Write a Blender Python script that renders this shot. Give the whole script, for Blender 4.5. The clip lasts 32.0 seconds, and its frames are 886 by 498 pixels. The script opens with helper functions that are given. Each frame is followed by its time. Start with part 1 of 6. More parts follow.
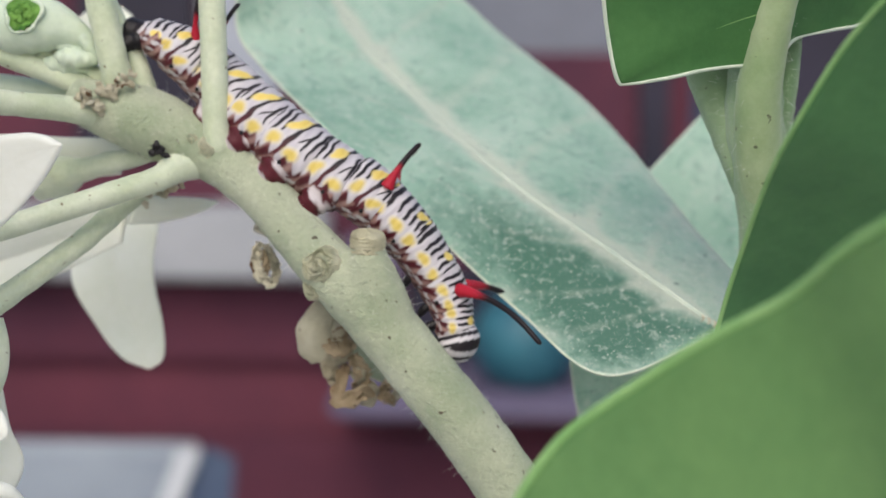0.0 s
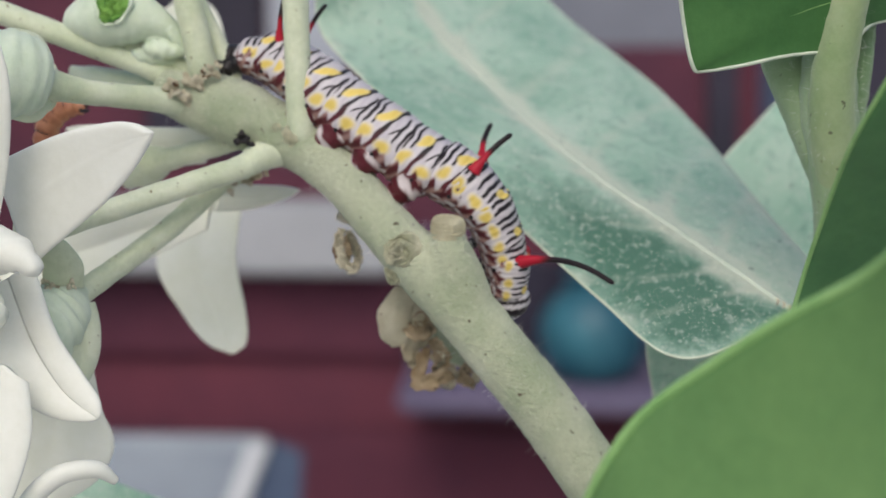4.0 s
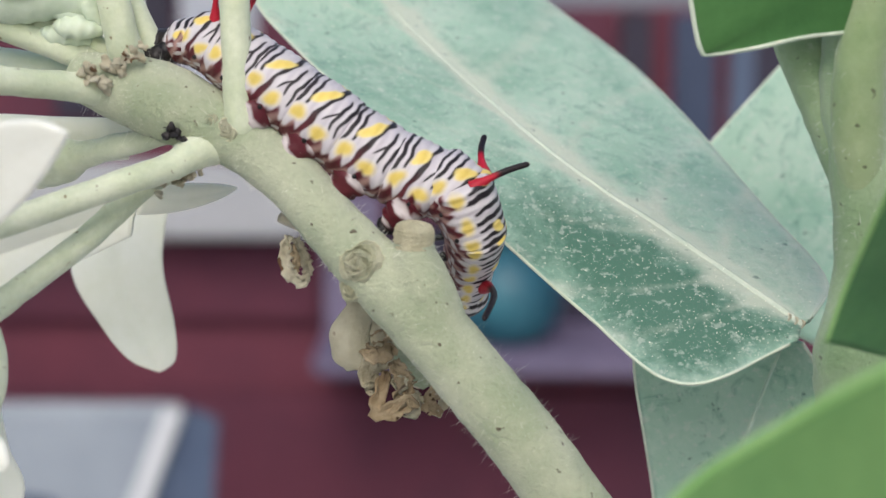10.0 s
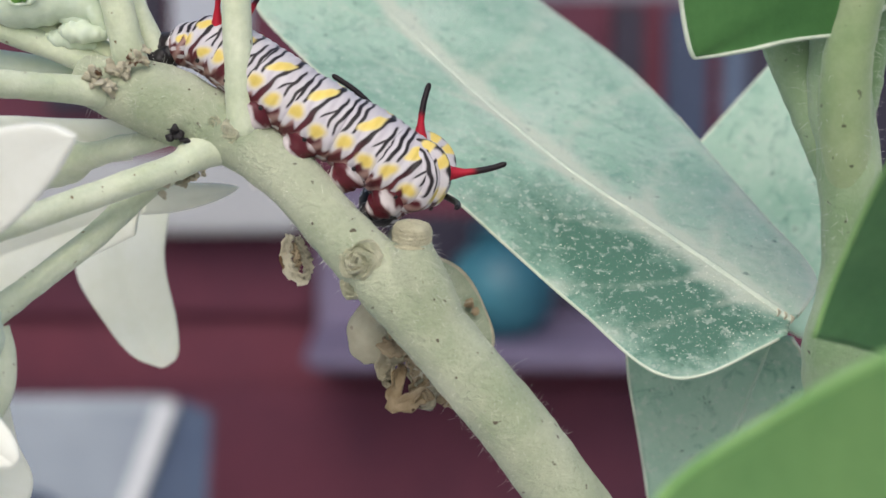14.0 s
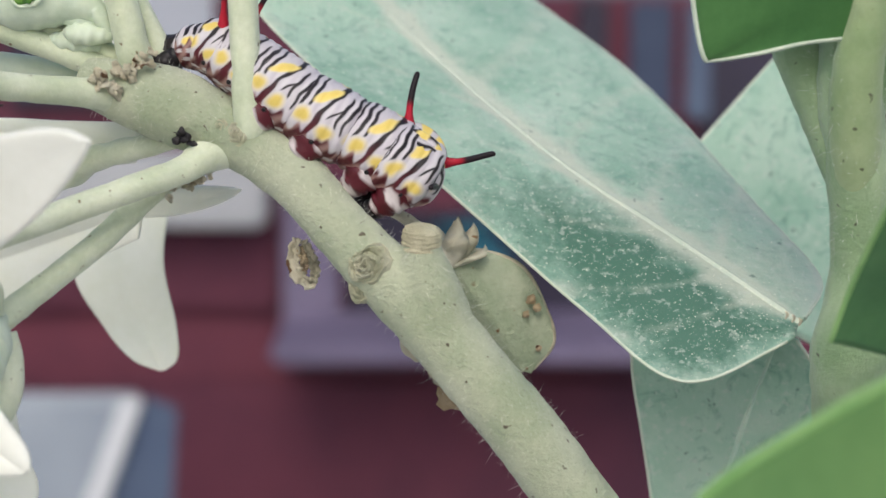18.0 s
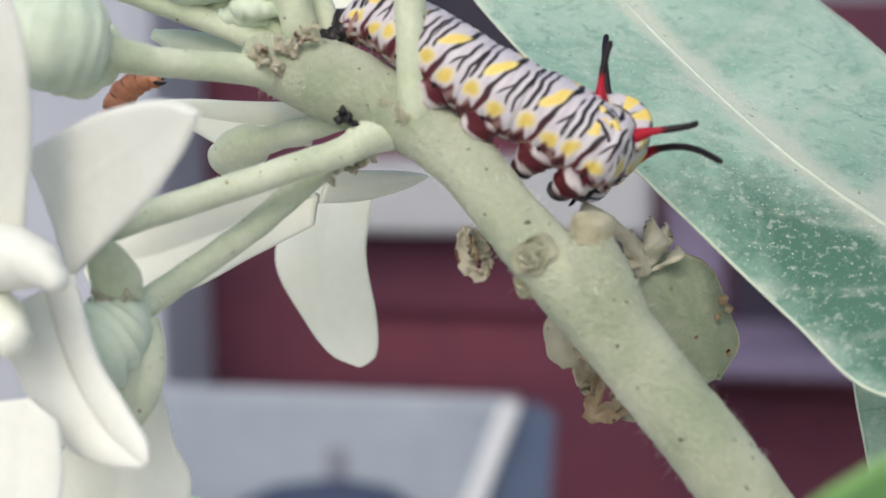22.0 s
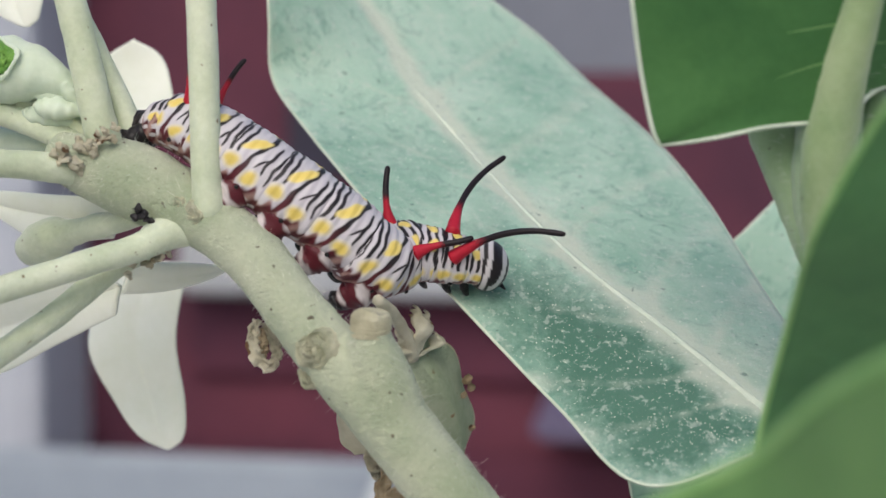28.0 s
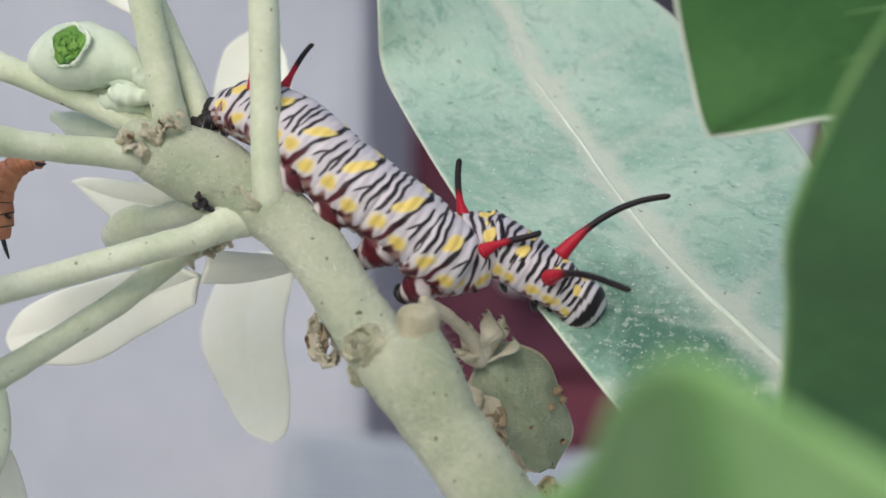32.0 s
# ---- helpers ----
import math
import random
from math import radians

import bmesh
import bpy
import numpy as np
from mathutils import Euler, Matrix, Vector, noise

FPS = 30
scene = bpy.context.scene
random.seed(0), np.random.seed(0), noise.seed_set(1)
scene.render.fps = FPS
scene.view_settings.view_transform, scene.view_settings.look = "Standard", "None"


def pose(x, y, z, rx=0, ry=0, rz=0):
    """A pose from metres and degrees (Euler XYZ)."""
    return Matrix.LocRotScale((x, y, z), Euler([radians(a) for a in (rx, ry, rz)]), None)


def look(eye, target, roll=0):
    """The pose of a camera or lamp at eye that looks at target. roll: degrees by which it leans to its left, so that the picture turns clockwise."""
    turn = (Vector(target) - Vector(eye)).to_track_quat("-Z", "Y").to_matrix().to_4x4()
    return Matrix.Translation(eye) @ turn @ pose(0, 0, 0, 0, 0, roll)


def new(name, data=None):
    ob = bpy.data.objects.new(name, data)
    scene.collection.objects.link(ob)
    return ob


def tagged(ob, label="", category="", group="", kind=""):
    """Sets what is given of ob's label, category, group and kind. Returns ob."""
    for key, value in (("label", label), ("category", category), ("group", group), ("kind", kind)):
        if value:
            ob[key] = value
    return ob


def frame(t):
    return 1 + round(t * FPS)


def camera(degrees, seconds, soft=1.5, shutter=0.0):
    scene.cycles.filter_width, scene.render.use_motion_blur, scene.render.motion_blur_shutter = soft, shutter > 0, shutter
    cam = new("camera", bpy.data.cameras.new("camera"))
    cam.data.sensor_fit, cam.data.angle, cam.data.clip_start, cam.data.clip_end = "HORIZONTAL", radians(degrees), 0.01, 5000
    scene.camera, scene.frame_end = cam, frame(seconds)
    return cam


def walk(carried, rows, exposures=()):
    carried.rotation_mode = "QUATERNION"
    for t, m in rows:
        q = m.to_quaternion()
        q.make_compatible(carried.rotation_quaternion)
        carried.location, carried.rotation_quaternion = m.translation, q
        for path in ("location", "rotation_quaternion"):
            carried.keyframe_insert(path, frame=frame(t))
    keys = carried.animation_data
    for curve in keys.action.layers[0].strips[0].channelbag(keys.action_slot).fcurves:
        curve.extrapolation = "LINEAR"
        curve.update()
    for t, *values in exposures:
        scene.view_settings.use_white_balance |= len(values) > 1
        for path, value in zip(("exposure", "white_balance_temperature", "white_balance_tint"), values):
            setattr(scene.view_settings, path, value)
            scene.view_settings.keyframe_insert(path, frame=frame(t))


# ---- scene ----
LIFT = 2.2          # height of the branch over the ground, metres
CM = 0.01


def V(x, y, z):
    """A place on the plant, given in centimetres from the middle of the branch."""
    return Vector((x * CM, y * CM, z * CM + LIFT))


cam = camera(28, 32.0, soft=1.5)
cam.data.dof.use_dof = True
cam.data.dof.focus_distance = 0.155
cam.data.dof.aperture_fstop = 34.0
PATH = (
    (0, (0.978, -17.195, 2.267), (0.576, -2.323, 0.355), 0.35),
    (0.5, (0.953, -17.350, 2.374), (0.406, -2.503, 0.308), 0.25),
    (1, (0.855, -17.488, 2.336), (0.219, -2.648, 0.249), 0.22),
    (1.5, (0.795, -17.619, 2.226), (0.068, -2.774, 0.201), 0.31),
    (2, (0.780, -17.842, 2.354), (-0.035, -3.019, 0.208), 0.14),
    (2.5, (0.729, -17.839, 2.228), (-0.113, -3.004, 0.176), 0.19),
    (4.5, (0.902, -17.187, 2.226), (-0.078, -2.348, 0.269), -0.12),
    (5, (0.603, -16.359, 2.410), (-0.113, -1.521, 0.330), -0.07),
    (5.5, (0.172, -15.652, 2.491), (-0.160, -0.809, 0.349), -0.00),
    (6, (-0.138, -15.240, 2.357), (-0.187, -0.380, 0.313), 0.13),
    (6.5, (-0.138, -15.194, 2.345), (-0.185, -0.339, 0.265), 0.07),
    (7, (-0.268, -15.191, 2.358), (-0.180, -0.345, 0.219), 0.09),
    (7.5, (-0.286, -15.189, 2.190), (-0.152, -0.326, 0.168), 0.07),
    (8, (-0.082, -15.146, 2.360), (-0.092, -0.312, 0.128), -0.06),
    (8.5, (-0.073, -15.166, 2.191), (-0.043, -0.316, 0.078), 0.05),
    (9, (-0.000, -15.190, 2.135), (-0.000, -0.335, 0.047), 0.00),
    (9.5, (-0.086, -15.187, 2.082), (0.035, -0.329, 0.028), 0.03),
    (10, (0.296, -15.198, 2.327), (0.066, -0.375, 0.046), -0.02),
    (10.5, (-0.165, -15.199, 2.310), (0.045, -0.373, 0.041), 0.15),
    (11, (0.115, -15.260, 2.470), (0.062, -0.456, 0.054), 0.02),
    (11.5, (-0.106, -15.318, 2.213), (0.055, -0.477, 0.040), 0.09),
    (12, (0.108, -15.356, 2.459), (0.073, -0.549, 0.058), -0.00),
    (12.5, (-0.160, -15.442, 2.231), (0.058, -0.603, 0.050), -0.01),
    (13, (0.080, -15.491, 2.389), (0.075, -0.671, 0.070), -0.08),
    (13.5, (0.095, -15.540, 2.425), (0.078, -0.725, 0.080), -0.14),
    (14, (0.261, -15.554, 2.426), (0.092, -0.738, 0.087), -0.16),
    (14.5, (0.329, -15.558, 2.384), (0.095, -0.737, 0.085), -0.17),
    (16.5, (0.090, -15.550, 2.513), (0.056, -0.743, 0.109), -0.19),
    (17, (0.022, -15.529, 2.485), (0.048, -0.719, 0.104), -0.12),
    (17.5, (-0.008, -15.501, 2.478), (0.038, -0.690, 0.104), -0.13),
    (18, (-0.120, -15.471, 2.489), (0.013, -0.662, 0.106), -0.07),
    (18.5, (0.074, -15.340, 2.464), (0.048, -0.527, 0.102), -0.12),
    (19, (0.100, -15.092, 2.473), (0.234, -0.283, 0.089), -0.08),
    (19.5, (0.815, -14.642, 2.470), (0.418, 0.156, 0.051), -0.25),
    (20, (1.354, -14.177, 2.392), (-0.493, 0.516, 0.006), -0.96),
    (20.5, (1.449, -13.864, 2.277), (-1.689, 0.622, -0.026), -1.31),
    (21, (1.732, -13.932, 2.309), (-1.839, 0.444, -0.055), -1.36),
    (21.5, (1.702, -13.991, 2.327), (-1.704, 0.413, -0.107), -1.00),
    (22, (1.531, -14.094, 2.133), (-1.583, 0.401, -0.150), -0.90),
    (22.5, (1.521, -14.209, 2.185), (-1.437, 0.315, -0.118), -0.61),
    (23, (1.654, -14.291, 2.335), (-1.295, 0.227, -0.017), -0.33),
    (23.5, (1.577, -14.359, 2.400), (-1.200, 0.201, 0.101), -0.13),
    (24, (1.598, -14.434, 2.523), (-1.136, 0.133, 0.217), -0.11),
    (24.5, (1.538, -14.548, 2.586), (-0.972, 0.065, 0.311), 0.01),
    (25, (1.565, -14.732, 2.583), (-0.589, -0.048, 0.404), 0.15),
    (25.5, (1.610, -14.798, 2.509), (-0.211, -0.048, 0.477), 0.33),
    (26, (1.721, -14.781, 2.537), (0.161, 0.004, 0.547), 0.44),
    (26.5, (1.834, -14.797, 2.457), (0.522, 0.030, 0.608), 0.66),
    (28.5, (2.780, -14.610, 2.525), (0.174, 0.057, 0.770), 0.18),
    (29, (3.063, -14.559, 2.587), (0.158, 0.048, 0.796), 0.12),
    (29.5, (3.159, -14.618, 2.677), (0.191, -0.033, 0.810), -0.10),
    (30, (3.476, -14.530, 2.587), (0.140, -0.017, 0.786), -0.07),
    (30.5, (3.796, -14.307, 2.437), (-0.051, 0.091, 0.743), 0.13),
    (31, (4.010, -14.140, 2.422), (-0.255, 0.136, 0.684), 0.06),
    (31.5, (4.265, -13.869, 2.371), (-0.402, 0.279, 0.621), 0.11),
    (32, (4.415, -13.518, 2.397), (-0.434, 0.564, 0.612), 0.21),
)
walk(cam, [(t, look(V(*e), V(*a), r)) for t, e, a, r in PATH],
     exposures=[(t, s + 0.02, 6270, 9.5) for t, s in ((0, 0.0), (2, 0.12), (2.5, 0.10), (4.5, -0.22), (6, -0.20), (6.5, 0.0), (7, 0.17), (8, 0.10), (9, 0.10), (13, 0.06), (17, 0.02), (21, 0.06), (23, 0.06), (25, 0.02), (26, -0.02), (29, -0.05), (32, -0.05))])

# ---- light ----
world = bpy.data.worlds.new("sky")
scene.world = world
world.use_nodes = True
wn = world.node_tree
sky = wn.nodes.new("ShaderNodeTexSky")
sky.sky_type, sky.sun_disc = "NISHITA", False
sky.sun_elevation, sky.sun_rotation = radians(45), radians(185)
sky.dust_density, sky.ozone_density, sky.air_density = 4.0, 1.0, 1.2
wn.links.new(sky.outputs[0], wn.nodes["Background"].inputs[0])
wn.nodes["Background"].inputs[1].default_value = 0.15
sun = new("sun", bpy.data.lights.new("sun", "SUN"))
sun.data.energy, sun.data.angle, sun.data.color = 0.80, radians(40), (1.0, 0.985, 0.95)
sun.matrix_world = look((0, 0, 0), (0.09, 1.0, -1.03))


# ---- materials ----
def material(name, rough=0.5, metal=0.0, spec=0.4, sheen=0.0, sub=0.0, coat=0.0):
    m = bpy.data.materials.new(name)
    m.use_nodes = True
    b = m.node_tree.nodes["Principled BSDF"]
    b.inputs["Roughness"].default_value = rough
    b.inputs["Metallic"].default_value = metal
    b.inputs["Specular IOR Level"].default_value = spec
    b.inputs["Sheen Weight"].default_value = sheen
    b.inputs["Coat Weight"].default_value = coat
    if sub:
        b.inputs["Subsurface Weight"].default_value = sub
        b.inputs["Subsurface Scale"].default_value = 0.0012
        b.inputs["Subsurface Radius"].default_value = (1.0, 0.9, 0.5)
    return m, m.node_tree, b


def noise_node(tree, scale, detail=4.0, rough=0.6, coord="Object", distort=0.0, stretch=None):
    tc = tree.nodes.new("ShaderNodeTexCoord")
    n = tree.nodes.new("ShaderNodeTexNoise")
    n.inputs["Scale"].default_value, n.inputs["Detail"].default_value = scale, detail
    n.inputs["Roughness"].default_value, n.inputs["Distortion"].default_value = rough, distort
    if stretch:
        mp = tree.nodes.new("ShaderNodeMapping")
        mp.inputs["Scale"].default_value = stretch
        tree.links.new(tc.outputs[coord], mp.inputs[0])
        tree.links.new(mp.outputs[0], n.inputs["Vector"])
    else:
        tree.links.new(tc.outputs[coord], n.inputs["Vector"])
    return n.outputs["Fac"]


def ramp(tree, fac, stops):
    r = tree.nodes.new("ShaderNodeValToRGB")
    e = r.color_ramp.elements
    while len(e) < len(stops):
        e.new(0.5)
    for k, (p, c) in zip(e, stops):
        k.position, k.color = p, (*c, 1) if len(c) == 3 else c
    tree.links.new(fac, r.inputs[0])
    return r.outputs[0]


def mixed(tree, fac, a, b, mode="MIX"):
    m = tree.nodes.new("ShaderNodeMix")
    m.data_type, m.blend_type = "RGBA", mode
    for s, v in ((m.inputs[0], fac), (m.inputs[6], a), (m.inputs[7], b)):
        if isinstance(v, (int, float)):
            s.default_value = v
        elif isinstance(v, tuple):
            s.default_value = (*v, 1)
        else:
            tree.links.new(v, s)
    return m.outputs[2]


def bumped(tree, b, height, strength, dist):
    n = tree.nodes.new("ShaderNodeBump")
    n.inputs["Strength"].default_value, n.inputs["Distance"].default_value = strength, dist
    tree.links.new(height, n.inputs["Height"])
    tree.links.new(n.outputs[0], b.inputs["Normal"])


def glow_through(t, b, colour, amount):
    """Thin tissue: part of the light that falls on the far side comes through."""
    tr, mix = t.nodes.new("ShaderNodeBsdfTranslucent"), t.nodes.new("ShaderNodeMixShader")
    t.links.new(colour, tr.inputs["Color"])
    mix.inputs[0].default_value = amount
    t.links.new(b.outputs[0], mix.inputs[1])
    t.links.new(tr.outputs[0], mix.inputs[2])
    t.links.new(mix.outputs[0], t.nodes["Material Output"].inputs["Surface"])


def skin(name, dark, light, scale, rough=0.55, fine=None, speck=None, speck_scale=900, speck_at=0.66, bump=0.3, bump_dist=0.0002,
         spec=0.35, sheen=0.0, sub=0.0, fine_amount=0.5, stretch=None, thin=0.0):
    """A plant or stone surface: two tones at a broad scale, a fine grain, and specks of dirt."""
    m, t, b = material(name, rough, spec=spec, sheen=sheen, sub=sub)
    c = ramp(t, noise_node(t, scale, 5, 0.6, stretch=stretch), [(0.32, dark), (0.68, light)])
    f = noise_node(t, fine or scale * 7, 6, 0.7)
    c = mixed(t, fine_amount, c, mixed(t, f, c, (1, 1, 1), "SOFT_LIGHT"), "MIX")
    if speck:
        s = ramp(t, noise_node(t, speck_scale, 2, 0.5), [(speck_at, (0, 0, 0)), (speck_at + 0.05, (1, 1, 1))])
        c = mixed(t, s, c, speck)
    t.links.new(c, b.inputs["Base Color"])
    bumped(t, b, f, bump, bump_dist)
    if thin:
        glow_through(t, b, c, thin)
    return m


STEM = skin("mealy_stem", (0.245, 0.30, 0.175), (0.455, 0.49, 0.33), 130, 0.75, 2200, (0.11, 0.09, 0.05), 1100, 0.685, 0.8, 0.0006, sheen=0.3, fine_amount=0.9)
PEDICEL = skin("pedicel_skin", (0.38, 0.44, 0.28), (0.56, 0.60, 0.43), 200, 0.6, 1800, (0.20, 0.16, 0.08), 1300, 0.70, 0.4, 0.0003, sheen=0.2, sub=0.1, fine_amount=0.8)
PETAL = skin("waxy_petal", (0.80, 0.82, 0.66), (0.87, 0.88, 0.76), 110, 0.5, 900, None, bump=0.25, thin=0.10)
PETAL_WHITE = skin("white_petal", (0.73, 0.74, 0.65), (0.81, 0.82, 0.74), 140, 0.45, 900, None, bump=0.25, thin=0.10)
BUD = skin("bud_skin", (0.42, 0.52, 0.37), (0.60, 0.67, 0.52), 170, 0.6, 1500, None, bump=0.3, sheen=0.2, sub=0.1)
GREEN = skin("fresh_green", (0.05, 0.17, 0.02), (0.19, 0.38, 0.07), 700, 0.4, 2500, bump=0.8, bump_dist=0.0005)
SCAR = skin("corky_scar", (0.40, 0.42, 0.25), (0.75, 0.73, 0.52), 520, 0.85, 2600, (0.24, 0.16, 0.08), 900, 0.68, 1.0, 0.0007)
CUT = skin("tan_cork", (0.46, 0.42, 0.25), (0.74, 0.69, 0.47), 420, 0.85, 2400, (0.24, 0.16, 0.08), 900, 0.67, 1.0, 0.0007)
DRY = skin("dried_tissue", (0.46, 0.40, 0.26), (0.78, 0.73, 0.56), 240, 0.8, 1800, (0.18, 0.10, 0.05), 600, 0.66, 0.9, 0.0006, thin=0.2)
BROWN = skin("brown_shred", (0.26, 0.17, 0.085), (0.62, 0.50, 0.33), 240, 0.85, 1800, (0.10, 0.05, 0.025), 600, 0.64, 0.9, 0.0006, thin=0.2)
CREAM = skin("cream_withered_petal", (0.58, 0.53, 0.36), (0.80, 0.76, 0.58), 240, 0.8, 1800, (0.30, 0.18, 0.08), 500, 0.66, 0.9, 0.0006, thin=0.3)
PETIOLE = skin("green_petiole", (0.16, 0.265, 0.12), (0.31, 0.42, 0.235), 150, 0.75, 1800, (0.08, 0.09, 0.05), 1200, 0.70, 0.6, 0.0005, sheen=0.3)
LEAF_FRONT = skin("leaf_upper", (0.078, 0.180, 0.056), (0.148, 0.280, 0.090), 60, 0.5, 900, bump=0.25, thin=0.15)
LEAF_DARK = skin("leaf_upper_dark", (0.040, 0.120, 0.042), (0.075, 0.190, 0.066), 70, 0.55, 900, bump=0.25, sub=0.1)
STALK_PALE = skin("pale_leaf_stalk", (0.21, 0.305, 0.135), (0.36, 0.445, 0.24), 130, 0.7, 1700, (0.12, 0.14, 0.07), 1200, 0.71, bump=0.5, sheen=0.2, sub=0.1)
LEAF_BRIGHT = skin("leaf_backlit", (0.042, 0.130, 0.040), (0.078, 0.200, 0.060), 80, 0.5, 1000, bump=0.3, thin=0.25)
VEIN = skin("pale_vein", (0.46, 0.56, 0.42), (0.62, 0.67, 0.54), 400, 0.75, 2200, bump=0.4)
RIB = skin("cream_rib", (0.47, 0.56, 0.44), (0.61, 0.66, 0.53), 300, 0.85, 1800, bump=0.5)
VEIN_SOFT = skin("leaf_side_vein", (0.36, 0.52, 0.41), (0.50, 0.62, 0.50), 300, 0.8, 2000, bump=0.4)
VEIN_GREEN = skin("green_vein", (0.16, 0.33, 0.10), (0.26, 0.45, 0.16), 300, 0.6, 1500, bump=0.2)


def bloom_leaf():
    """The blue-green underside of a leaf with a mealy white bloom, rubbed off in patches and thick along the ribs."""
    m, t, b = material("bloomed_leaf", 0.75, spec=0.25, sheen=0.25)
    c = ramp(t, noise_node(t, 55, 5, 0.6, distort=0.4), [(0.32, (0.30, 0.53, 0.40)), (0.52, (0.47, 0.68, 0.54)), (0.74, (0.62, 0.78, 0.65))])
    smear = ramp(t, noise_node(t, 190, 7, 0.78, distort=0.9), [(0.46, (0, 0, 0)), (0.72, (1, 1, 1))])
    c = mixed(t, mixed(t, 0.55, (0, 0, 0), smear), c, (0.74, 0.82, 0.72))
    scratch = ramp(t, noise_node(t, 300, 4, 0.7, distort=1.6), [(0.36, (1, 1, 1)), (0.46, (0, 0, 0))])
    c = mixed(t, mixed(t, 0.5, (0, 0, 0), scratch), c, (0.21, 0.42, 0.33))

    def worn(name, scale, low, high):
        at = t.nodes.new("ShaderNodeAttribute")
        at.attribute_name = name
        edge, add = t.nodes.new("ShaderNodeMath"), t.nodes.new("ShaderNodeMath")
        edge.operation = "MULTIPLY_ADD"
        edge.inputs[1].default_value, edge.inputs[2].default_value = 1.3, -0.65
        t.links.new(noise_node(t, scale, 6, 0.75), edge.inputs[0])
        t.links.new(at.outputs["Fac"], add.inputs[0])
        t.links.new(edge.outputs[0], add.inputs[1])
        return ramp(t, add.outputs[0], [(low, (0, 0, 0)), (high, (1, 1, 1))])

    c = mixed(t, mixed(t, 0.92, (0, 0, 0), worn("rubbed", 420, 0.2, 0.85)), c, (0.085, 0.225, 0.155))
    c = mixed(t, mixed(t, 0.85, (0, 0, 0), worn("meal", 260, 0.25, 0.95)), c, (0.72, 0.76, 0.64))
    dot = ramp(t, noise_node(t, 1300, 3, 0.6), [(0.575, (0, 0, 0)), (0.66, (1, 1, 1))])
    c = mixed(t, mixed(t, 0.55, (0, 0, 0), dot), c, (0.70, 0.77, 0.68))
    dark = ramp(t, noise_node(t, 900, 3, 0.6), [(0.67, (0, 0, 0)), (0.72, (1, 1, 1))])
    c = mixed(t, mixed(t, 0.6, (0, 0, 0), dark), c, (0.10, 0.20, 0.15))
    t.links.new(c, b.inputs["Base Color"])
    bumped(t, b, noise_node(t, 700, 6, 0.75), 0.7, 0.0005)
    glow_through(t, b, c, 0.28)
    return m


BLOOM = bloom_leaf()


def painted(name, rough=0.5, spec=0.4, grain=2500, coat=0.0):
    """Colours carried by the mesh (the markings of an insect), with a fine grain."""
    m, t, b = material(name, rough, spec=spec, coat=coat)
    at = t.nodes.new("ShaderNodeAttribute")
    at.attribute_name = "marking"
    n = noise_node(t, grain, 5, 0.7)
    c = mixed(t, 0.35, at.outputs["Color"], mixed(t, n, at.outputs["Color"], (1, 1, 1), "SOFT_LIGHT"))
    t.links.new(c, b.inputs["Base Color"])
    bumped(t, b, n, 0.35, 0.00015)
    return m


LARVA = painted("larva_skin", 0.45, 0.35)
FILAMENT = painted("filament_skin", 0.45, 0.25)
BLACK = skin("black_cuticle", (0.007, 0.006, 0.007), (0.018, 0.015, 0.016), 900, 0.4, 2500, bump=0.3, spec=0.3)
MAROON = skin("maroon_cuticle", (0.055, 0.006, 0.012), (0.16, 0.016, 0.026), 900, 0.4, 2500, bump=0.4)
ORANGE = skin("orange_larva", (0.30, 0.10, 0.05), (0.45, 0.19, 0.10), 700, 0.45, 2500, bump=0.4)


# ---- mesh helpers (plant coordinates are in centimetres) ----
def mesh_object(name, verts, faces, mat, parent=None, label="", smooth=True):
    me = bpy.data.meshes.new(name)
    me.from_pydata([tuple(v) for v in verts], [], faces)
    if smooth:
        me.polygons.foreach_set("use_smooth", [True] * len(me.polygons))
    me.update()
    for one in mat if isinstance(mat, (list, tuple)) else [mat]:
        me.materials.append(one)
    ob = new(name, me)
    ob.parent = parent
    if label:
        ob["label"] = label
    return ob


def spline(points, n):
    """n points along a smooth curve through the given ones (of any dimension)."""
    p = np.array(points, float)
    p = np.vstack([2 * p[0] - p[1], p, 2 * p[-1] - p[-2]])
    out = []
    for s in np.linspace(0, len(p) - 3 - 1e-9, n):
        i, f = int(s) + 1, s - int(s)
        a, b, c, d = p[i - 1], p[i], p[i + 1], p[min(i + 2, len(p) - 1)]
        out.append(0.5 * (2 * b + (c - a) * f + (2 * a - 5 * b + 4 * c - d) * f * f + (3 * b - a - 3 * c + d) * f ** 3))
    return np.array(out)


def place(q):
    """Rows of plant centimetres to world metres."""
    return np.asarray(q, float) * CM + np.array([0, 0, LIFT])


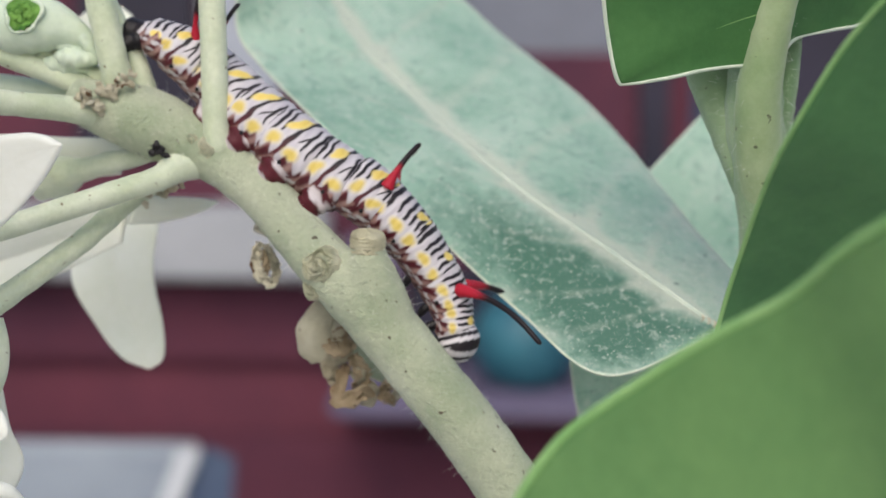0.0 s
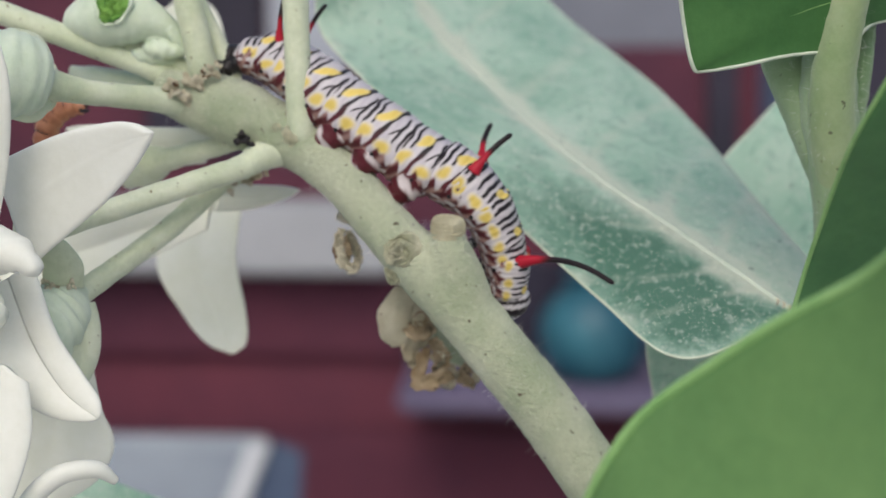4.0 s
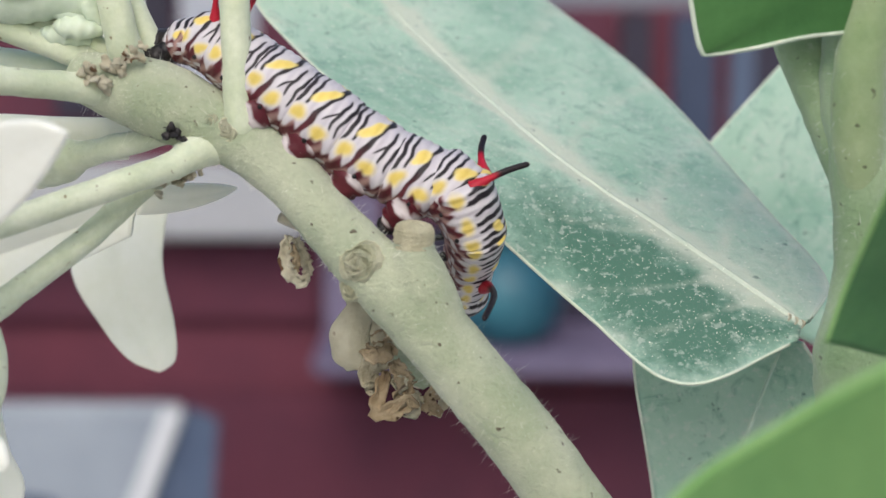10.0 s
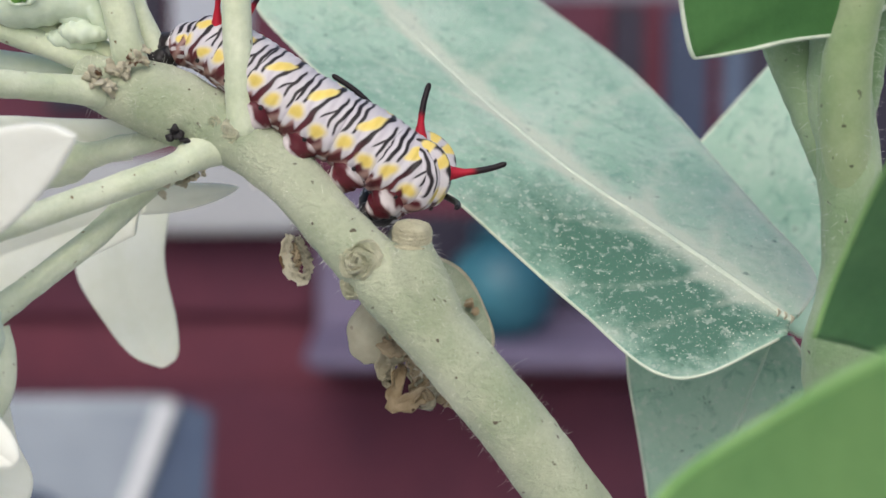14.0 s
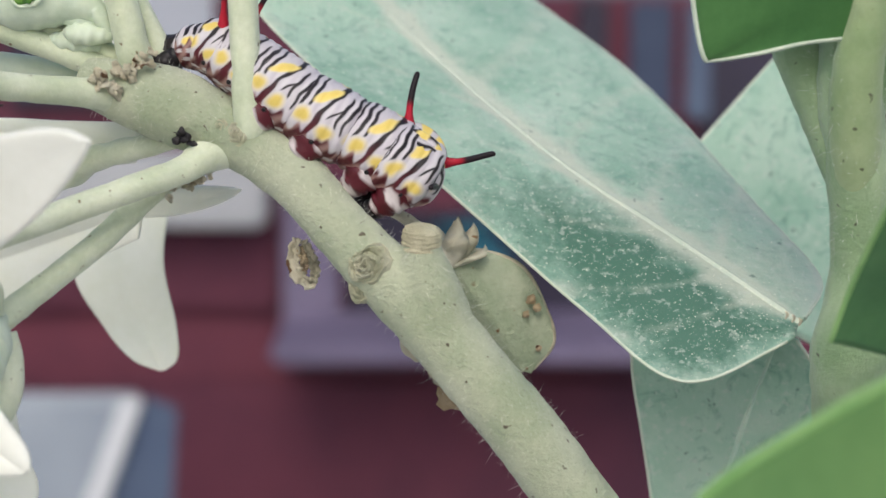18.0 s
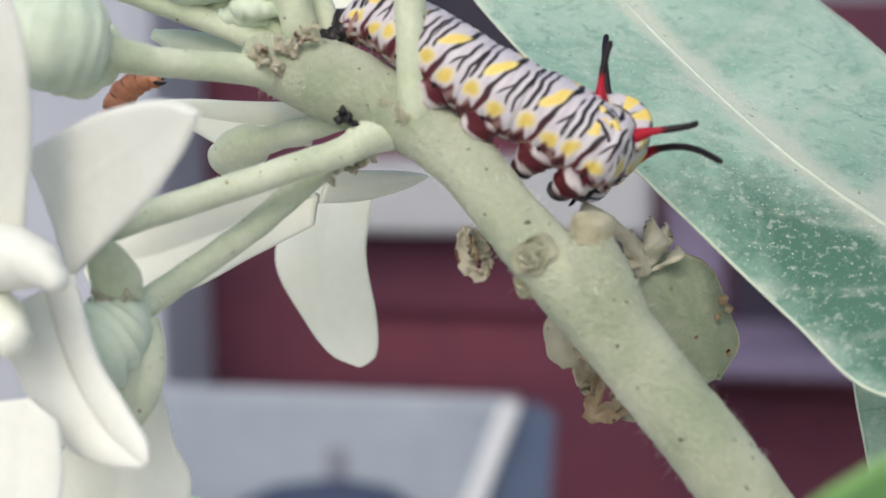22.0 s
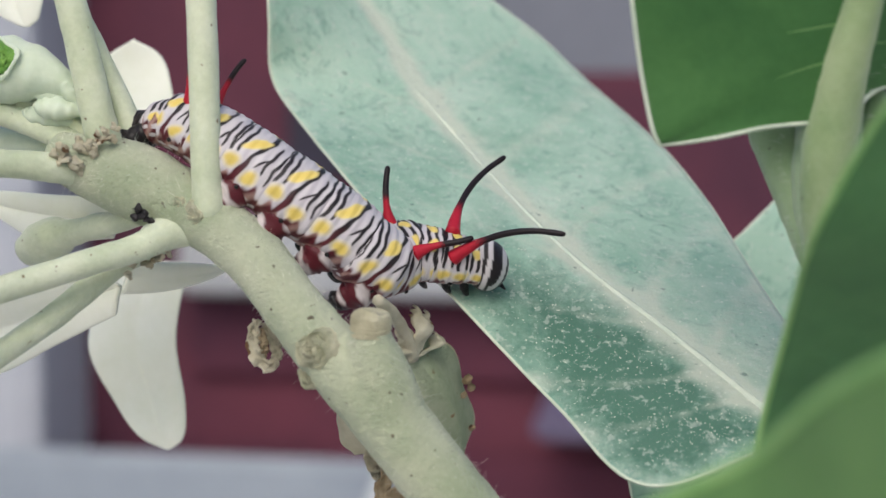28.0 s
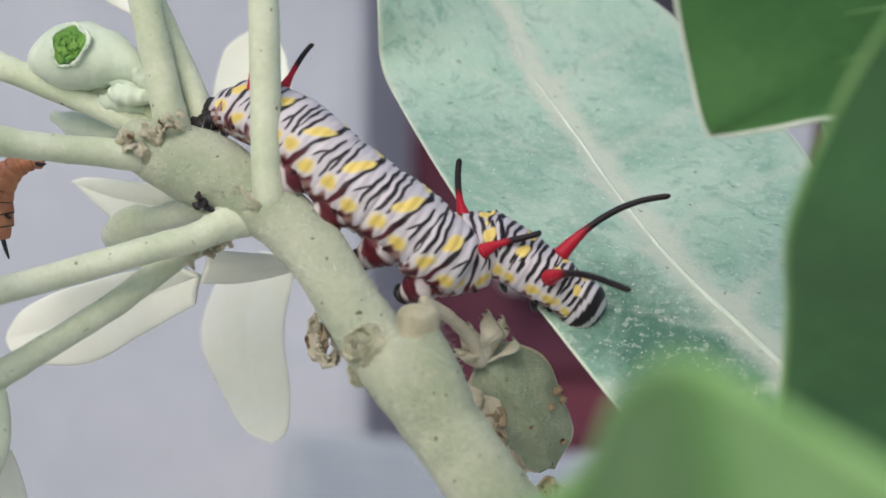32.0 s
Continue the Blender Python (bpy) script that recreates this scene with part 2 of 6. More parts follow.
def tube_data(points, n=24, sides=20, lumps=0.0, seed=0, flat=1.0):
    """Rings along a spline of (x, y, z, radius); closed at both ends."""
    c = spline(points, n)
    rng = np.random.RandomState(seed)
    ph = rng.rand(6) * 6.28
    d = np.gradient(c[:, :3], axis=0)
    d /= np.linalg.norm(d, axis=1)[:, None]
    up = np.array([0, -1.0, 0.13])
    verts, faces = [], []
    for i in range(n):
        a = np.cross(d[i], up)
        a /= np.linalg.norm(a)
        b = np.cross(a, d[i])
        for k in range(sides):
            th = 2 * math.pi * k / sides
            r = c[i, 3] * (1 + lumps * (math.sin(3 * th + ph[0] + i * 0.9) * 0.4 + math.sin(2 * th + ph[1] - i * 1.7) * 0.35 + math.sin(i * 1.3 + ph[2]) * 0.5))
            verts.append(c[i, :3] + r * (math.cos(th) * a + flat * math.sin(th) * b))
    for i in range(n - 1):
        for k in range(sides):
            k2 = (k + 1) % sides
            faces.append((i * sides + k, i * sides + k2, (i + 1) * sides + k2, (i + 1) * sides + k))
    for i, s in ((0, -1), (n - 1, 1)):
        verts.append(c[i, :3] + s * d[i] * c[i, 3] * 0.35)
        e = len(verts) - 1
        for k in range(sides):
            f = (i * sides + k, i * sides + (k + 1) % sides, e)
            faces.append(f if s > 0 else f[::-1])
    return np.array(verts), faces


def tube(name, points, mat, parent, label="", **kw):
    v, f = tube_data(points, **kw)
    return mesh_object(name, place(v), f, mat, parent, label)


def blade_grid(mid, left, right, n=40, m=24, cup=0.0, wave=0.0, seed=0):
    """Points of a leaf between two edges and a midrib; cup lifts the rib, wave ripples the margins."""
    a, b, c = spline(left, n), spline(mid, n), spline(right, n)
    rng = np.random.RandomState(seed)
    ph = rng.rand(4) * 6.28
    g = np.zeros((n, 2 * m + 1, 3))
    for j in range(2 * m + 1):
        s = j / m - 1
        e = a if s < 0 else c
        g[:, j] = b + abs(s) * (e - b)
        across = np.cross(np.gradient(b, axis=0), e - b)
        ln = np.linalg.norm(across, axis=1)[:, None] + 1e-9
        wid = np.linalg.norm(e - b, axis=1)[:, None]
        k = np.arange(n)[:, None] / n
        side = 1 if s < 0 else -1
        g[:, j] += side * across / ln * wid * (cup * (abs(s) ** 2 - abs(s)) + wave * abs(s) ** 3 * np.sin(k * 17 + ph[0] + side))
    return g


def blade_mesh(name, g, thick, mat, parent, label="", rubbed=None, meal=None, fine_rim=False):
    """A leaf or petal of real thickness over a grid of points."""
    n, w = g.shape[:2]
    nn = np.cross(np.gradient(g, axis=0), np.gradient(g, axis=1))
    nn /= np.linalg.norm(nn, axis=2)[:, :, None] + 1e-12
    half = np.full((n, w, 1), thick / 2)
    if fine_rim:
        e = np.abs(np.linspace(-1, 1, w))[None, :, None] ** 5
        k = np.linspace(0, 1, n)[:, None, None] ** 14
        half = half * np.sqrt(np.clip((1 - e) * (1 - k), 0.03, 1))
    verts = np.concatenate([(g + nn * half).reshape(-1, 3), (g - nn * half).reshape(-1, 3)])
    faces, o = [], n * w
    for i in range(n - 1):
        for j in range(w - 1):
            p = i * w + j
            faces.append((p, p + w, p + w + 1, p + 1))
            faces.append((o + p, o + p + 1, o + p + w + 1, o + p + w))
    rim = [j for j in range(w)] + [i * w + w - 1 for i in range(1, n)] + [(n - 1) * w + j for j in range(w - 2, -1, -1)] + [i * w for i in range(n - 2, 0, -1)]
    for a, b in zip(rim, rim[1:] + rim[:1]):
        faces.append((a, b, o + b, o + a))
    ob = mesh_object(name, place(verts), faces, mat, parent, label)
    for key, values in (("rubbed", rubbed), ("meal", meal)):
        if values is not None:
            at = ob.data.attributes.new(key, "FLOAT", "POINT")
            at.data.foreach_set("value", np.concatenate([values.reshape(-1), values.reshape(-1)]).astype(np.float32))
    return ob


def group_root(name, label, category, group="", at=(0, 0, LIFT)):
    e = new(name)
    e.location = at
    e.empty_display_size = 0.01
    tagged(e, label, category, group)
    return e


def keep_place(root):
    """Parts are modelled in world space: undo the root's own place."""
    for o in root.children:
        o.matrix_parent_inverse = root.matrix_basis.inverted()



# ---- ground and distance ----
def box_verts(x0, x1, y0, y1, z0, z1, bevel=0.0):
    bm = bmesh.new()
    bmesh.ops.create_cube(bm, size=1.0)
    for v in bm.verts:
        v.co = Vector(((x0 + x1) / 2 + v.co.x * (x1 - x0), (y0 + y1) / 2 + v.co.y * (y1 - y0), (z0 + z1) / 2 + v.co.z * (z1 - z0)))
    if bevel:
        bmesh.ops.bevel(bm, geom=list(bm.edges), offset=bevel, segments=2, affect="EDGES")
    return bm


def part(name, bm, mat, parent=None, label=""):
    me = bpy.data.meshes.new(name)
    bm.to_mesh(me)
    bm.free()
    me.materials.append(mat)
    ob = new(name, me)
    ob.parent = parent
    if label:
        ob["label"] = label
    return ob


BRICK = skin("brick_wall_paint", (0.058, 0.018, 0.034), (0.122, 0.030, 0.048), 1.1, 0.8, 20, bump=0.4, bump_dist=0.01)
PLASTER = skin("grey_plaster", (0.27, 0.29, 0.34), (0.38, 0.40, 0.45), 0.5, 0.85, 14, bump=0.3, bump_dist=0.01)
SLATE = skin("slate_grey", (0.105, 0.112, 0.14), (0.17, 0.18, 0.215), 0.5, 0.85, 14, bump=0.3, bump_dist=0.01)
LIMEWASH = skin("white_limewash", (0.26, 0.27, 0.29), (0.36, 0.37, 0.39), 0.8, 0.8, 12, bump=0.3, bump_dist=0.01)
PURPLE = skin("faded_violet_paint", (0.10, 0.085, 0.14), (0.16, 0.135, 0.21), 1.0, 0.7, 12, bump=0.2, bump_dist=0.01)
PALEPAINT = skin("pale_blue_paint", (0.22, 0.25, 0.29), (0.29, 0.32, 0.36), 2.0, 0.4, 12)
VANWHITE = skin("white_van_paint", (0.48, 0.50, 0.53), (0.58, 0.60, 0.62), 2.0, 0.35, 12)
# windscreen glass, its pale reflection put into the base colour
PALEGLASS = skin("pale_reflection_glass", (0.19, 0.22, 0.265), (0.26, 0.295, 0.34), 2.0, 0.25, 12)
SIDEGLASS = skin("dusky_blue_glass", (0.05, 0.07, 0.12), (0.09, 0.12, 0.18), 2.0, 0.25, 12)
NAVY = skin("navy_paint", (0.02, 0.03, 0.06), (0.04, 0.055, 0.10), 2.0, 0.4, 12)
DARKWALL = skin("dark_maroon", (0.044, 0.014, 0.030), (0.095, 0.024, 0.042), 1.1, 0.8, 20, bump=0.4, bump_dist=0.01)
NEARBLACK = skin("near_black", (0.012, 0.012, 0.022), (0.03, 0.026, 0.045), 1.5, 0.3, 10)
TEAL = skin("teal_glaze", (0.012, 0.060, 0.090), (0.038, 0.145, 0.19), 3, 0.4, 20)
# ground out of view, kept pale so it throws light up at the plant
EARTH = skin("pale_bounce_ground", (0.34, 0.33, 0.32), (0.48, 0.47, 0.45), 0.7, 0.95, 9, bump=0.5, bump_dist=0.01)

bm = bmesh.new()
bmesh.ops.create_grid(bm, x_segments=60, y_segments=60, size=400)
for v in bm.verts:
    v.co.z = 0.02 * noise.noise(v.co * 0.2)
ground = tagged(part("ground", bm, EARTH), "unseen ground, pale to bounce light up", "ground", kind="structure")

FAR = 6.0


def bx(az, far=FAR):
    return far * math.tan(radians(az))


def bz(el, far=FAR):
    return LIFT + 0.02 + far * math.tan(radians(el))


house = group_root("house", "low maroon-painted house with a white ledge and violet trim", "house", at=(0, FAR, 0))
part("wall", box_verts(bx(-20.4), bx(40), FAR, FAR + 3, 0, bz(-1.0)), BRICK, house)
# added grey block above the house, in place of dull overcast sky
part("sky_panel", box_verts(bx(-9.5), bx(40), FAR + 0.01, FAR + 3, bz(-1.0), bz(9)), SLATE, house, "slate-grey panel added in place of overcast sky")
part("left_wall", box_verts(bx(-20.4), bx(-9.5), FAR + 0.01, FAR + 3, bz(-1.0), bz(9)), BRICK, house)
part("grey_pier", box_verts(bx(-9.4), bx(-6.9), FAR - 0.05, FAR - 0.002, bz(-4.4), bz(8), 0.01), PLASTER, house, "grey plastered pier")
part("ledge", box_verts(bx(-16.5), bx(-5.2), FAR - 0.25, FAR - 0.002, bz(-8.3), bz(-6.0), 0.02), LIMEWASH, house, "white-washed projecting ledge")
# darker maroon strip just below the ledge
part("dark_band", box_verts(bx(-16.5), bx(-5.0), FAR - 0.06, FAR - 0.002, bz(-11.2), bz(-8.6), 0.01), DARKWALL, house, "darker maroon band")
part("pillar", box_verts(bx(-4.8), bx(-2.9), FAR - 0.12, FAR - 0.002, bz(-13), bz(-7), 0.02), PURPLE, house, "violet-grey pillar")
part("sill", box_verts(bx(-4.8), bx(9), FAR - 0.62, FAR - 0.002, bz(-13.2, FAR - 0.6), bz(-12.5, FAR - 0.6), 0.02), PURPLE, house, "violet-grey stone sill")
# shade inside the doorway, coloured as a flat near-black panel
part("doorway", box_verts(bx(-2.7), bx(6), FAR - 0.03, FAR - 0.002, bz(-12.0), bz(-8), 0.01), NEARBLACK, house, "near-black panel for the shade in a doorway")
part("dark_window", box_verts(bx(-13.4), bx(-9.6), FAR - 0.05, FAR - 0.002, bz(-4.6), bz(3), 0.01), NEARBLACK, house, "dark window")
# two recesses without depth: their shade is the panels' near-black colour
part("recess", box_verts(bx(8.9), bx(14), FAR - 0.05, FAR - 0.002, bz(-7), bz(4), 0.01), NEARBLACK, house, "near-black panel for the shade in a recess")
part("recess_panel", box_verts(bx(4.9), bx(5.9), FAR - 0.06, FAR - 0.002, bz(-7.8), bz(-1.1), 0.01), NEARBLACK, house, "near-black panel for the shade in a recess")
part("window", box_verts(bx(6.6), bx(8.0), FAR - 0.06, FAR - 0.002, bz(-6), bz(-1.2), 0.01), NAVY, house, "dark blue window")
# the highlight on the window, put in as a dusky blue strip
part("window_glint", box_verts(bx(8.4), bx(9.2), FAR - 0.07, FAR - 0.002, bz(-5), bz(-1.2), 0.01), SIDEGLASS, house, "dusky blue strip for the window's highlight")
part("lower_wall", box_verts(bx(-20.4), bx(40), FAR - 0.05, FAR - 0.001, 0, bz(-13.6), 0.01), DARKWALL, house, "darker maroon foot of the wall")
keep_place(house)

annex = group_root("annex", "grey plastered wall beside the maroon house", "wall", at=(bx(-21), FAR, 0))
part("wall", box_verts(bx(-50), bx(-20.5), FAR - 0.5, FAR + 3, 0, bz(25)), PLASTER, annex)
part("corner_post", box_verts(bx(-20.5), bx(-20.0), FAR - 0.5, FAR - 0.003, 0, bz(20), 0.01), PLASTER, annex, "grey corner post")
keep_place(annex)

# a parked van: its roof edge, leaning post and pale panes
VF = 3.7
van = group_root("van", "white parked van with pale reflecting glass", "van", at=(bx(-16, VF), VF, 0))


def prism(outline, y0, y1, bevel=0.0):
    """A solid from an outline in x and z, between two depths."""
    bm = bmesh.new()
    a = [bm.verts.new((x, y0, z)) for x, z in outline]
    b = [bm.verts.new((x, y1, z)) for x, z in outline]
    bm.faces.new(a)
    bm.faces.new(b[::-1])
    for i in range(len(a)):
        k = (i + 1) % len(a)
        bm.faces.new((a[k], a[i], b[i], b[k]))
    # the far end is lower and set in
    for v in b:
        v.co.z -= 0.25 * (y1 - y0) * (v.co.z > 0.8)
        v.co.x *= 1 + 0.26 * (y1 - y0)
    bmesh.ops.recalc_face_normals(bm, faces=bm.faces)
    if bevel:
        bmesh.ops.bevel(bm, geom=list(bm.edges), offset=bevel, segments=3, affect="EDGES")
    return bm


zt, zb = bz(-14.2, VF), bz(-18.5, VF)
part("cabin", prism([(bx(-24.6, VF), zb), (bx(-24.6, VF), zt - 0.06), (bx(-24.2, VF), zt), (bx(-9.6, VF), zt), (bx(-11.2, VF), zb)], VF, VF + 1.3, 0.02), PALEPAINT, van)
part("body", prism([(bx(-25.5, VF), 0.3), (bx(-25.5, VF), zb - 0.004), (bx(-11.3, VF), zb - 0.004), (bx(-10.9, VF), zb - 0.2), (bx(-10.8, VF), 0.3)], VF - 0.05, VF + 1.4, 0.04), NAVY, van, "dark blue lower body")
part("pane", prism([(bx(-23.6, VF), zb + 0.02), (bx(-23.6, VF), zt - 0.03), (bx(-10.2, VF), zt - 0.03), (bx(-12.1, VF), zb + 0.02)], VF - 0.012, VF - 0.002), PALEGLASS, van, "pale blue pane with the reflection in its colour")
part("post", prism([(bx(-12.0, VF), zb + 0.01), (bx(-10.4, VF), zt - 0.01), (bx(-9.7, VF), zt - 0.01), (bx(-11.3, VF), zb + 0.01)], VF - 0.02, VF - 0.001), VANWHITE, van, "white leaning window post")
part("dashboard", prism([(bx(-19.6, VF), zb + 0.022), (bx(-18.2, VF), zb + 0.075), (bx(-16.0, VF), zb + 0.10), (bx(-14.2, VF), zb + 0.085), (bx(-12.9, VF), zb + 0.022)], VF - 0.022, VF - 0.014), NAVY, van, "dark dashboard behind the glass")
part("headrest", prism([(bx(-16.4, VF), zb + 0.105), (bx(-16.4, VF), zb + 0.17), (bx(-15.7, VF), zb + 0.17), (bx(-15.7, VF), zb + 0.10)], VF - 0.022, VF - 0.014), SLATE, van, "grey headrest behind the glass")
# side glass right of the post, coloured dark for the shadow there
part("side_pane", prism([(bx(-11.2, VF), zb + 0.01), (bx(-9.62, VF), zt - 0.01), (bx(-8.6, VF), zt - 0.04), (bx(-8.9, VF), zb + 0.01)], VF + 0.01, VF + 0.05), SIDEGLASS, van, "dusky blue side pane with shadow in its colour")
for x in (-23, -13):
    bm = bmesh.new()
    bmesh.ops.create_cone(bm, cap_ends=True, segments=28, radius1=0.32, radius2=0.32, depth=0.22, matrix=Matrix.Translation((bx(x, VF), VF + 0.1, 0.32)) @ Matrix.Rotation(radians(90), 4, "X"))
    part("wheel", bm, NEARBLACK, van)
keep_place(van)

pot = group_root("round_pot", "round teal glazed pot on the violet sill", "pot", at=(bx(1.3, FAR - 0.35), FAR - 0.35, bz(-12.5, FAR - 0.6)))
bm = bmesh.new()
bmesh.ops.create_uvsphere(bm, u_segments=28, v_segments=18, radius=0.18)
for v in bm.verts:
    v.co.z = max(v.co.z, -0.15) + 0.15
    v.co += Vector(pot.location)
part("body", bm, TEAL, pot)
bm = bmesh.new()
bmesh.ops.create_cone(bm, cap_ends=True, segments=28, radius1=0.085, radius2=0.10, depth=0.05)
for v in bm.verts:
    v.co += Vector(pot.location) + Vector((0, 0, 0.335))
part("neck", bm, TEAL, pot)
keep_place(pot)

# ---- the flowering branch ----
branch = group_root("flowering_branch", "pale mealy green branch with buds and white flowers", "plant")
STEM_AXIS = [(-3.1, -0.0, 1.50, 0.20), (-2.75, -0.05, 1.40, 0.28), (-2.32, -0.1, 1.27, 0.335), (-1.74, -0.15, 1.0, 0.275), (-1.23, -0.3, 0.65, 0.26), (-0.88, -0.48, 0.28, 0.255),
             (-0.50, -0.63, -0.10, 0.28), (0.01, -0.68, -0.63, 0.305), (0.37, -0.72, -1.06, 0.305), (0.69, -0.75, -1.44, 0.31), (0.96, -0.75, -1.81, 0.315), (1.6, -0.65, -2.75, 0.33), (2.6, 0.1, -4.4, 0.35), (3.4, 0.9, -6.4, 0.38), (4.2, 1.5, -9.5, 0.40)]
STUB_AXIS = [(0.06, -0.70, -0.72, 0.26), (-0.03, -0.71, -0.42, 0.27), (-0.13, -0.74, -0.10, 0.235), (-0.165, -0.77, 0.08, 0.185), (-0.166, -0.79, 0.24, 0.15)]
v1, f1 = tube_data(STEM_AXIS, n=150, sides=40, lumps=0.025, seed=3)
v2, f2 = tube_data(STUB_AXIS, n=40, sides=32, lumps=0.025, seed=5)
stem = mesh_object("stem", place(np.concatenate([v1, v2])), f1 + [tuple(i + len(v1) for i in f) for f in f2], STEM, branch)
fuse = stem.modifiers.new("fuse", "REMESH")
fuse.mode, fuse.voxel_size, fuse.use_smooth_shade = "VOXEL", 0.00024, True
ease = stem.modifiers.new("ease", "SMOOTH")
ease.factor, ease.iterations = 0.5, 26
tube("stub_end", [(-0.168, -0.782, 0.10, 0.160), (-0.166, -0.786, 0.19, 0.168), (-0.164, -0.795, 0.25, 0.166), (-0.162, -0.80, 0.29, 0.155), (-0.16, -0.805, 0.318, 0.115), (-0.158, -0.805, 0.328, 0.05)], CUT, branch, "tan corky cut end", n=40, sides=40, lumps=0.045, seed=6)


def scar(x, y, z, r, seed, deep=0.12):
    """A round leaf scar: a worn knob with raised rings, facing the viewer's side."""
    profile = [(1.15, -0.9), (1.08, -0.2), (1.0, 0.25), (0.90, 0.50), (0.80, 0.52), (0.74, 0.40), (0.66, 0.62), (0.57, 0.80), (0.49, 0.78), (0.44, 0.62), (0.36, 0.82), (0.27, 1.0), (0.20, 0.98), (0.14, 0.80), (0.07, 0.86), (0.01, 0.90)]
    face = np.array([-0.30, -0.93, 0.10])
    face /= np.linalg.norm(face)
    a = np.cross(face, (0, 0, 1.0))
    a /= np.linalg.norm(a)
    b = np.cross(a, face)
    rng = np.random.RandomState(seed)
    ph = rng.rand(3) * 6.28
    fine = spline([(p[0], p[1]) for p in profile], 48)
    verts, faces, sides = [], [], 40
    for i, (rr, hh) in enumerate(fine):
        for k in range(sides):
            th = 2 * math.pi * k / sides
            w = r * rr * (1 + 0.09 * math.sin(2 * th + ph[0]) + 0.06 * math.sin(5 * th + ph[1] + i * 0.1) + 0.03 * math.sin(11 * th + i * 0.7))
            verts.append(np.array([x, y, z]) + (math.cos(th) * a + math.sin(th) * b) * w + face * deep * (hh + 0.16 * math.sin(3 * th + ph[2] + i * 0.3) + 0.10 * math.sin(7 * th + i * 0.9) + 0.06 * math.sin(13 * th - i)))
    for i in range(len(fine) - 1):
        for k in range(sides):
            k2 = (k + 1) % sides
            faces.append((i * sides + k, (i + 1) * sides + k, (i + 1) * sides + k2, i * sides + k2))
    faces.append(tuple((len(fine) - 1) * sides + k for k in range(sides)))
    return mesh_object("leaf_scar", place(verts), faces, SCAR, branch, "ringed corky leaf scar")


scar(-0.61, -0.84, 0.0, 0.165, 1, 0.10)
scar(-0.66, -0.74, -0.22, 0.12, 2, 0.07)
scar(-1.88, -0.36, 1.13, 0.075, 3, 0.06)
scar(-1.74, -0.40, 1.06, 0.10, 4, 0.04)

# flower stalks
tube("pedicel", [(-5.6, -0.15, 2.6, 0.12), (-4.33, -0.04, 2.13, 0.118), (-3.3, 0.05, 1.74, 0.112), (-2.72, 0.1, 1.5, 0.12)], PEDICEL, branch, n=40, lumps=0.03, seed=11)
tube("pedicel", [(-2.75, -0.1, 1.36, 0.15), (-3.1, -0.4, 1.42, 0.125), (-3.6, -0.85, 1.5, 0.12), (-3.95, -1.15, 1.60, 0.16)], PEDICEL, branch, n=40, lumps=0.03, seed=12)
tube("pedicel", [(-1.87, -0.20, 0.89) + (0.15,), (-2.04, -0.36, 0.85) + (0.145,), (-2.19, -0.50, 0.76) + (0.12,), (-2.49, -0.75, 0.67) + (0.115,), (-3.07, -1.15, 0.49) + (0.112,), (-3.64, -1.60, 0.32) + (0.115,), (-4.00, -1.85, 0.22) + (0.15,)], PEDICEL, branch, n=50, lumps=0.03, seed=13)
tube("pedicel", [(-2.1, -0.2, 0.78, 0.12), (-2.45, -0.3, 0.58, 0.11), (-2.85, -0.7, 0.20, 0.108), (-3.3, -1.15, -0.15, 0.108), (-3.62, -1.45, -0.38, 0.13), (-3.78, -1.6, -0.47, 0.20)], PEDICEL, branch, n=54, lumps=0.03, seed=14)
tube("pedicel", [(-2.6, -0.05, 1.5, 0.16), (-2.66, -0.12, 1.85, 0.145), (-2.84, -0.15, 2.69, 0.135), (-3.1, -0.2, 3.8, 0.13)], PEDICEL, branch, n=40, lumps=0.03, seed=15)
tube("pedicel", [(-2.38, 0.10, 1.40, 0.13), (-2.48, 0.12, 1.8, 0.112), (-2.92, 0.16, 2.69, 0.106), (-3.36, 0.22, 3.6, 0.105)], PEDICEL, branch, n=40, lumps=0.03, seed=16)
tube("pedicel", [(-1.60, -0.06, 0.84, 0.20), (-1.635, -0.24, 1.06, 0.165), (-1.645, -0.32, 1.22, 0.132), (-1.69, -0.27, 2.68, 0.128), (-1.74, -0.25, 3.8, 0.125)], PEDICEL, branch, n=44, lumps=0.02, seed=17)


def lumps(name, spots, mat, label="", parent=None):
    """Small dried bracts and crumbs crowded round a joint."""
    for k, (x, y, z, r) in enumerate(spots):
        rng = np.random.RandomState(k + 7)
        for _ in range(5):
            a = rng.randn(3)
            a /= np.linalg.norm(a)
            c = np.array([x, y, z]) + a * r * 0.8
            e = c + (a + rng.randn(3) * 0.5) * r * 0.9
            tube(name, [(*c, r * 0.7), (*((c + e) / 2 + rng.randn(3) * r * 0.3), r * 0.75), (*e, r * 0.3)], mat, parent or branch, label, n=9, sides=9, lumps=0.35, seed=k, flat=0.4)


lumps("dried_bract", [(-2.95, -0.36, 1.46, 0.05), (-2.85, -0.38, 1.5, 0.06), (-2.74, -0.38, 1.52, 0.065), (-2.65, -0.36, 1.55, 0.055), (-2.92, -0.34, 1.51, 0.045)], DRY, "crumbled tan bracts at a joint")
lumps("dried_bract", [(-2.58, -0.33, 1.64, 0.04), (-2.5, -0.33, 1.67, 0.04), (-2.46, -0.3, 1.71, 0.035)], DRY)
lumps("black_crumb", [(-2.2, -0.42, 1.03, 0.045), (-2.14, -0.44, 1.0, 0.035), (-2.25, -0.40, 1.05, 0.03)], BLACK, "black crumbs in a stalk joint")
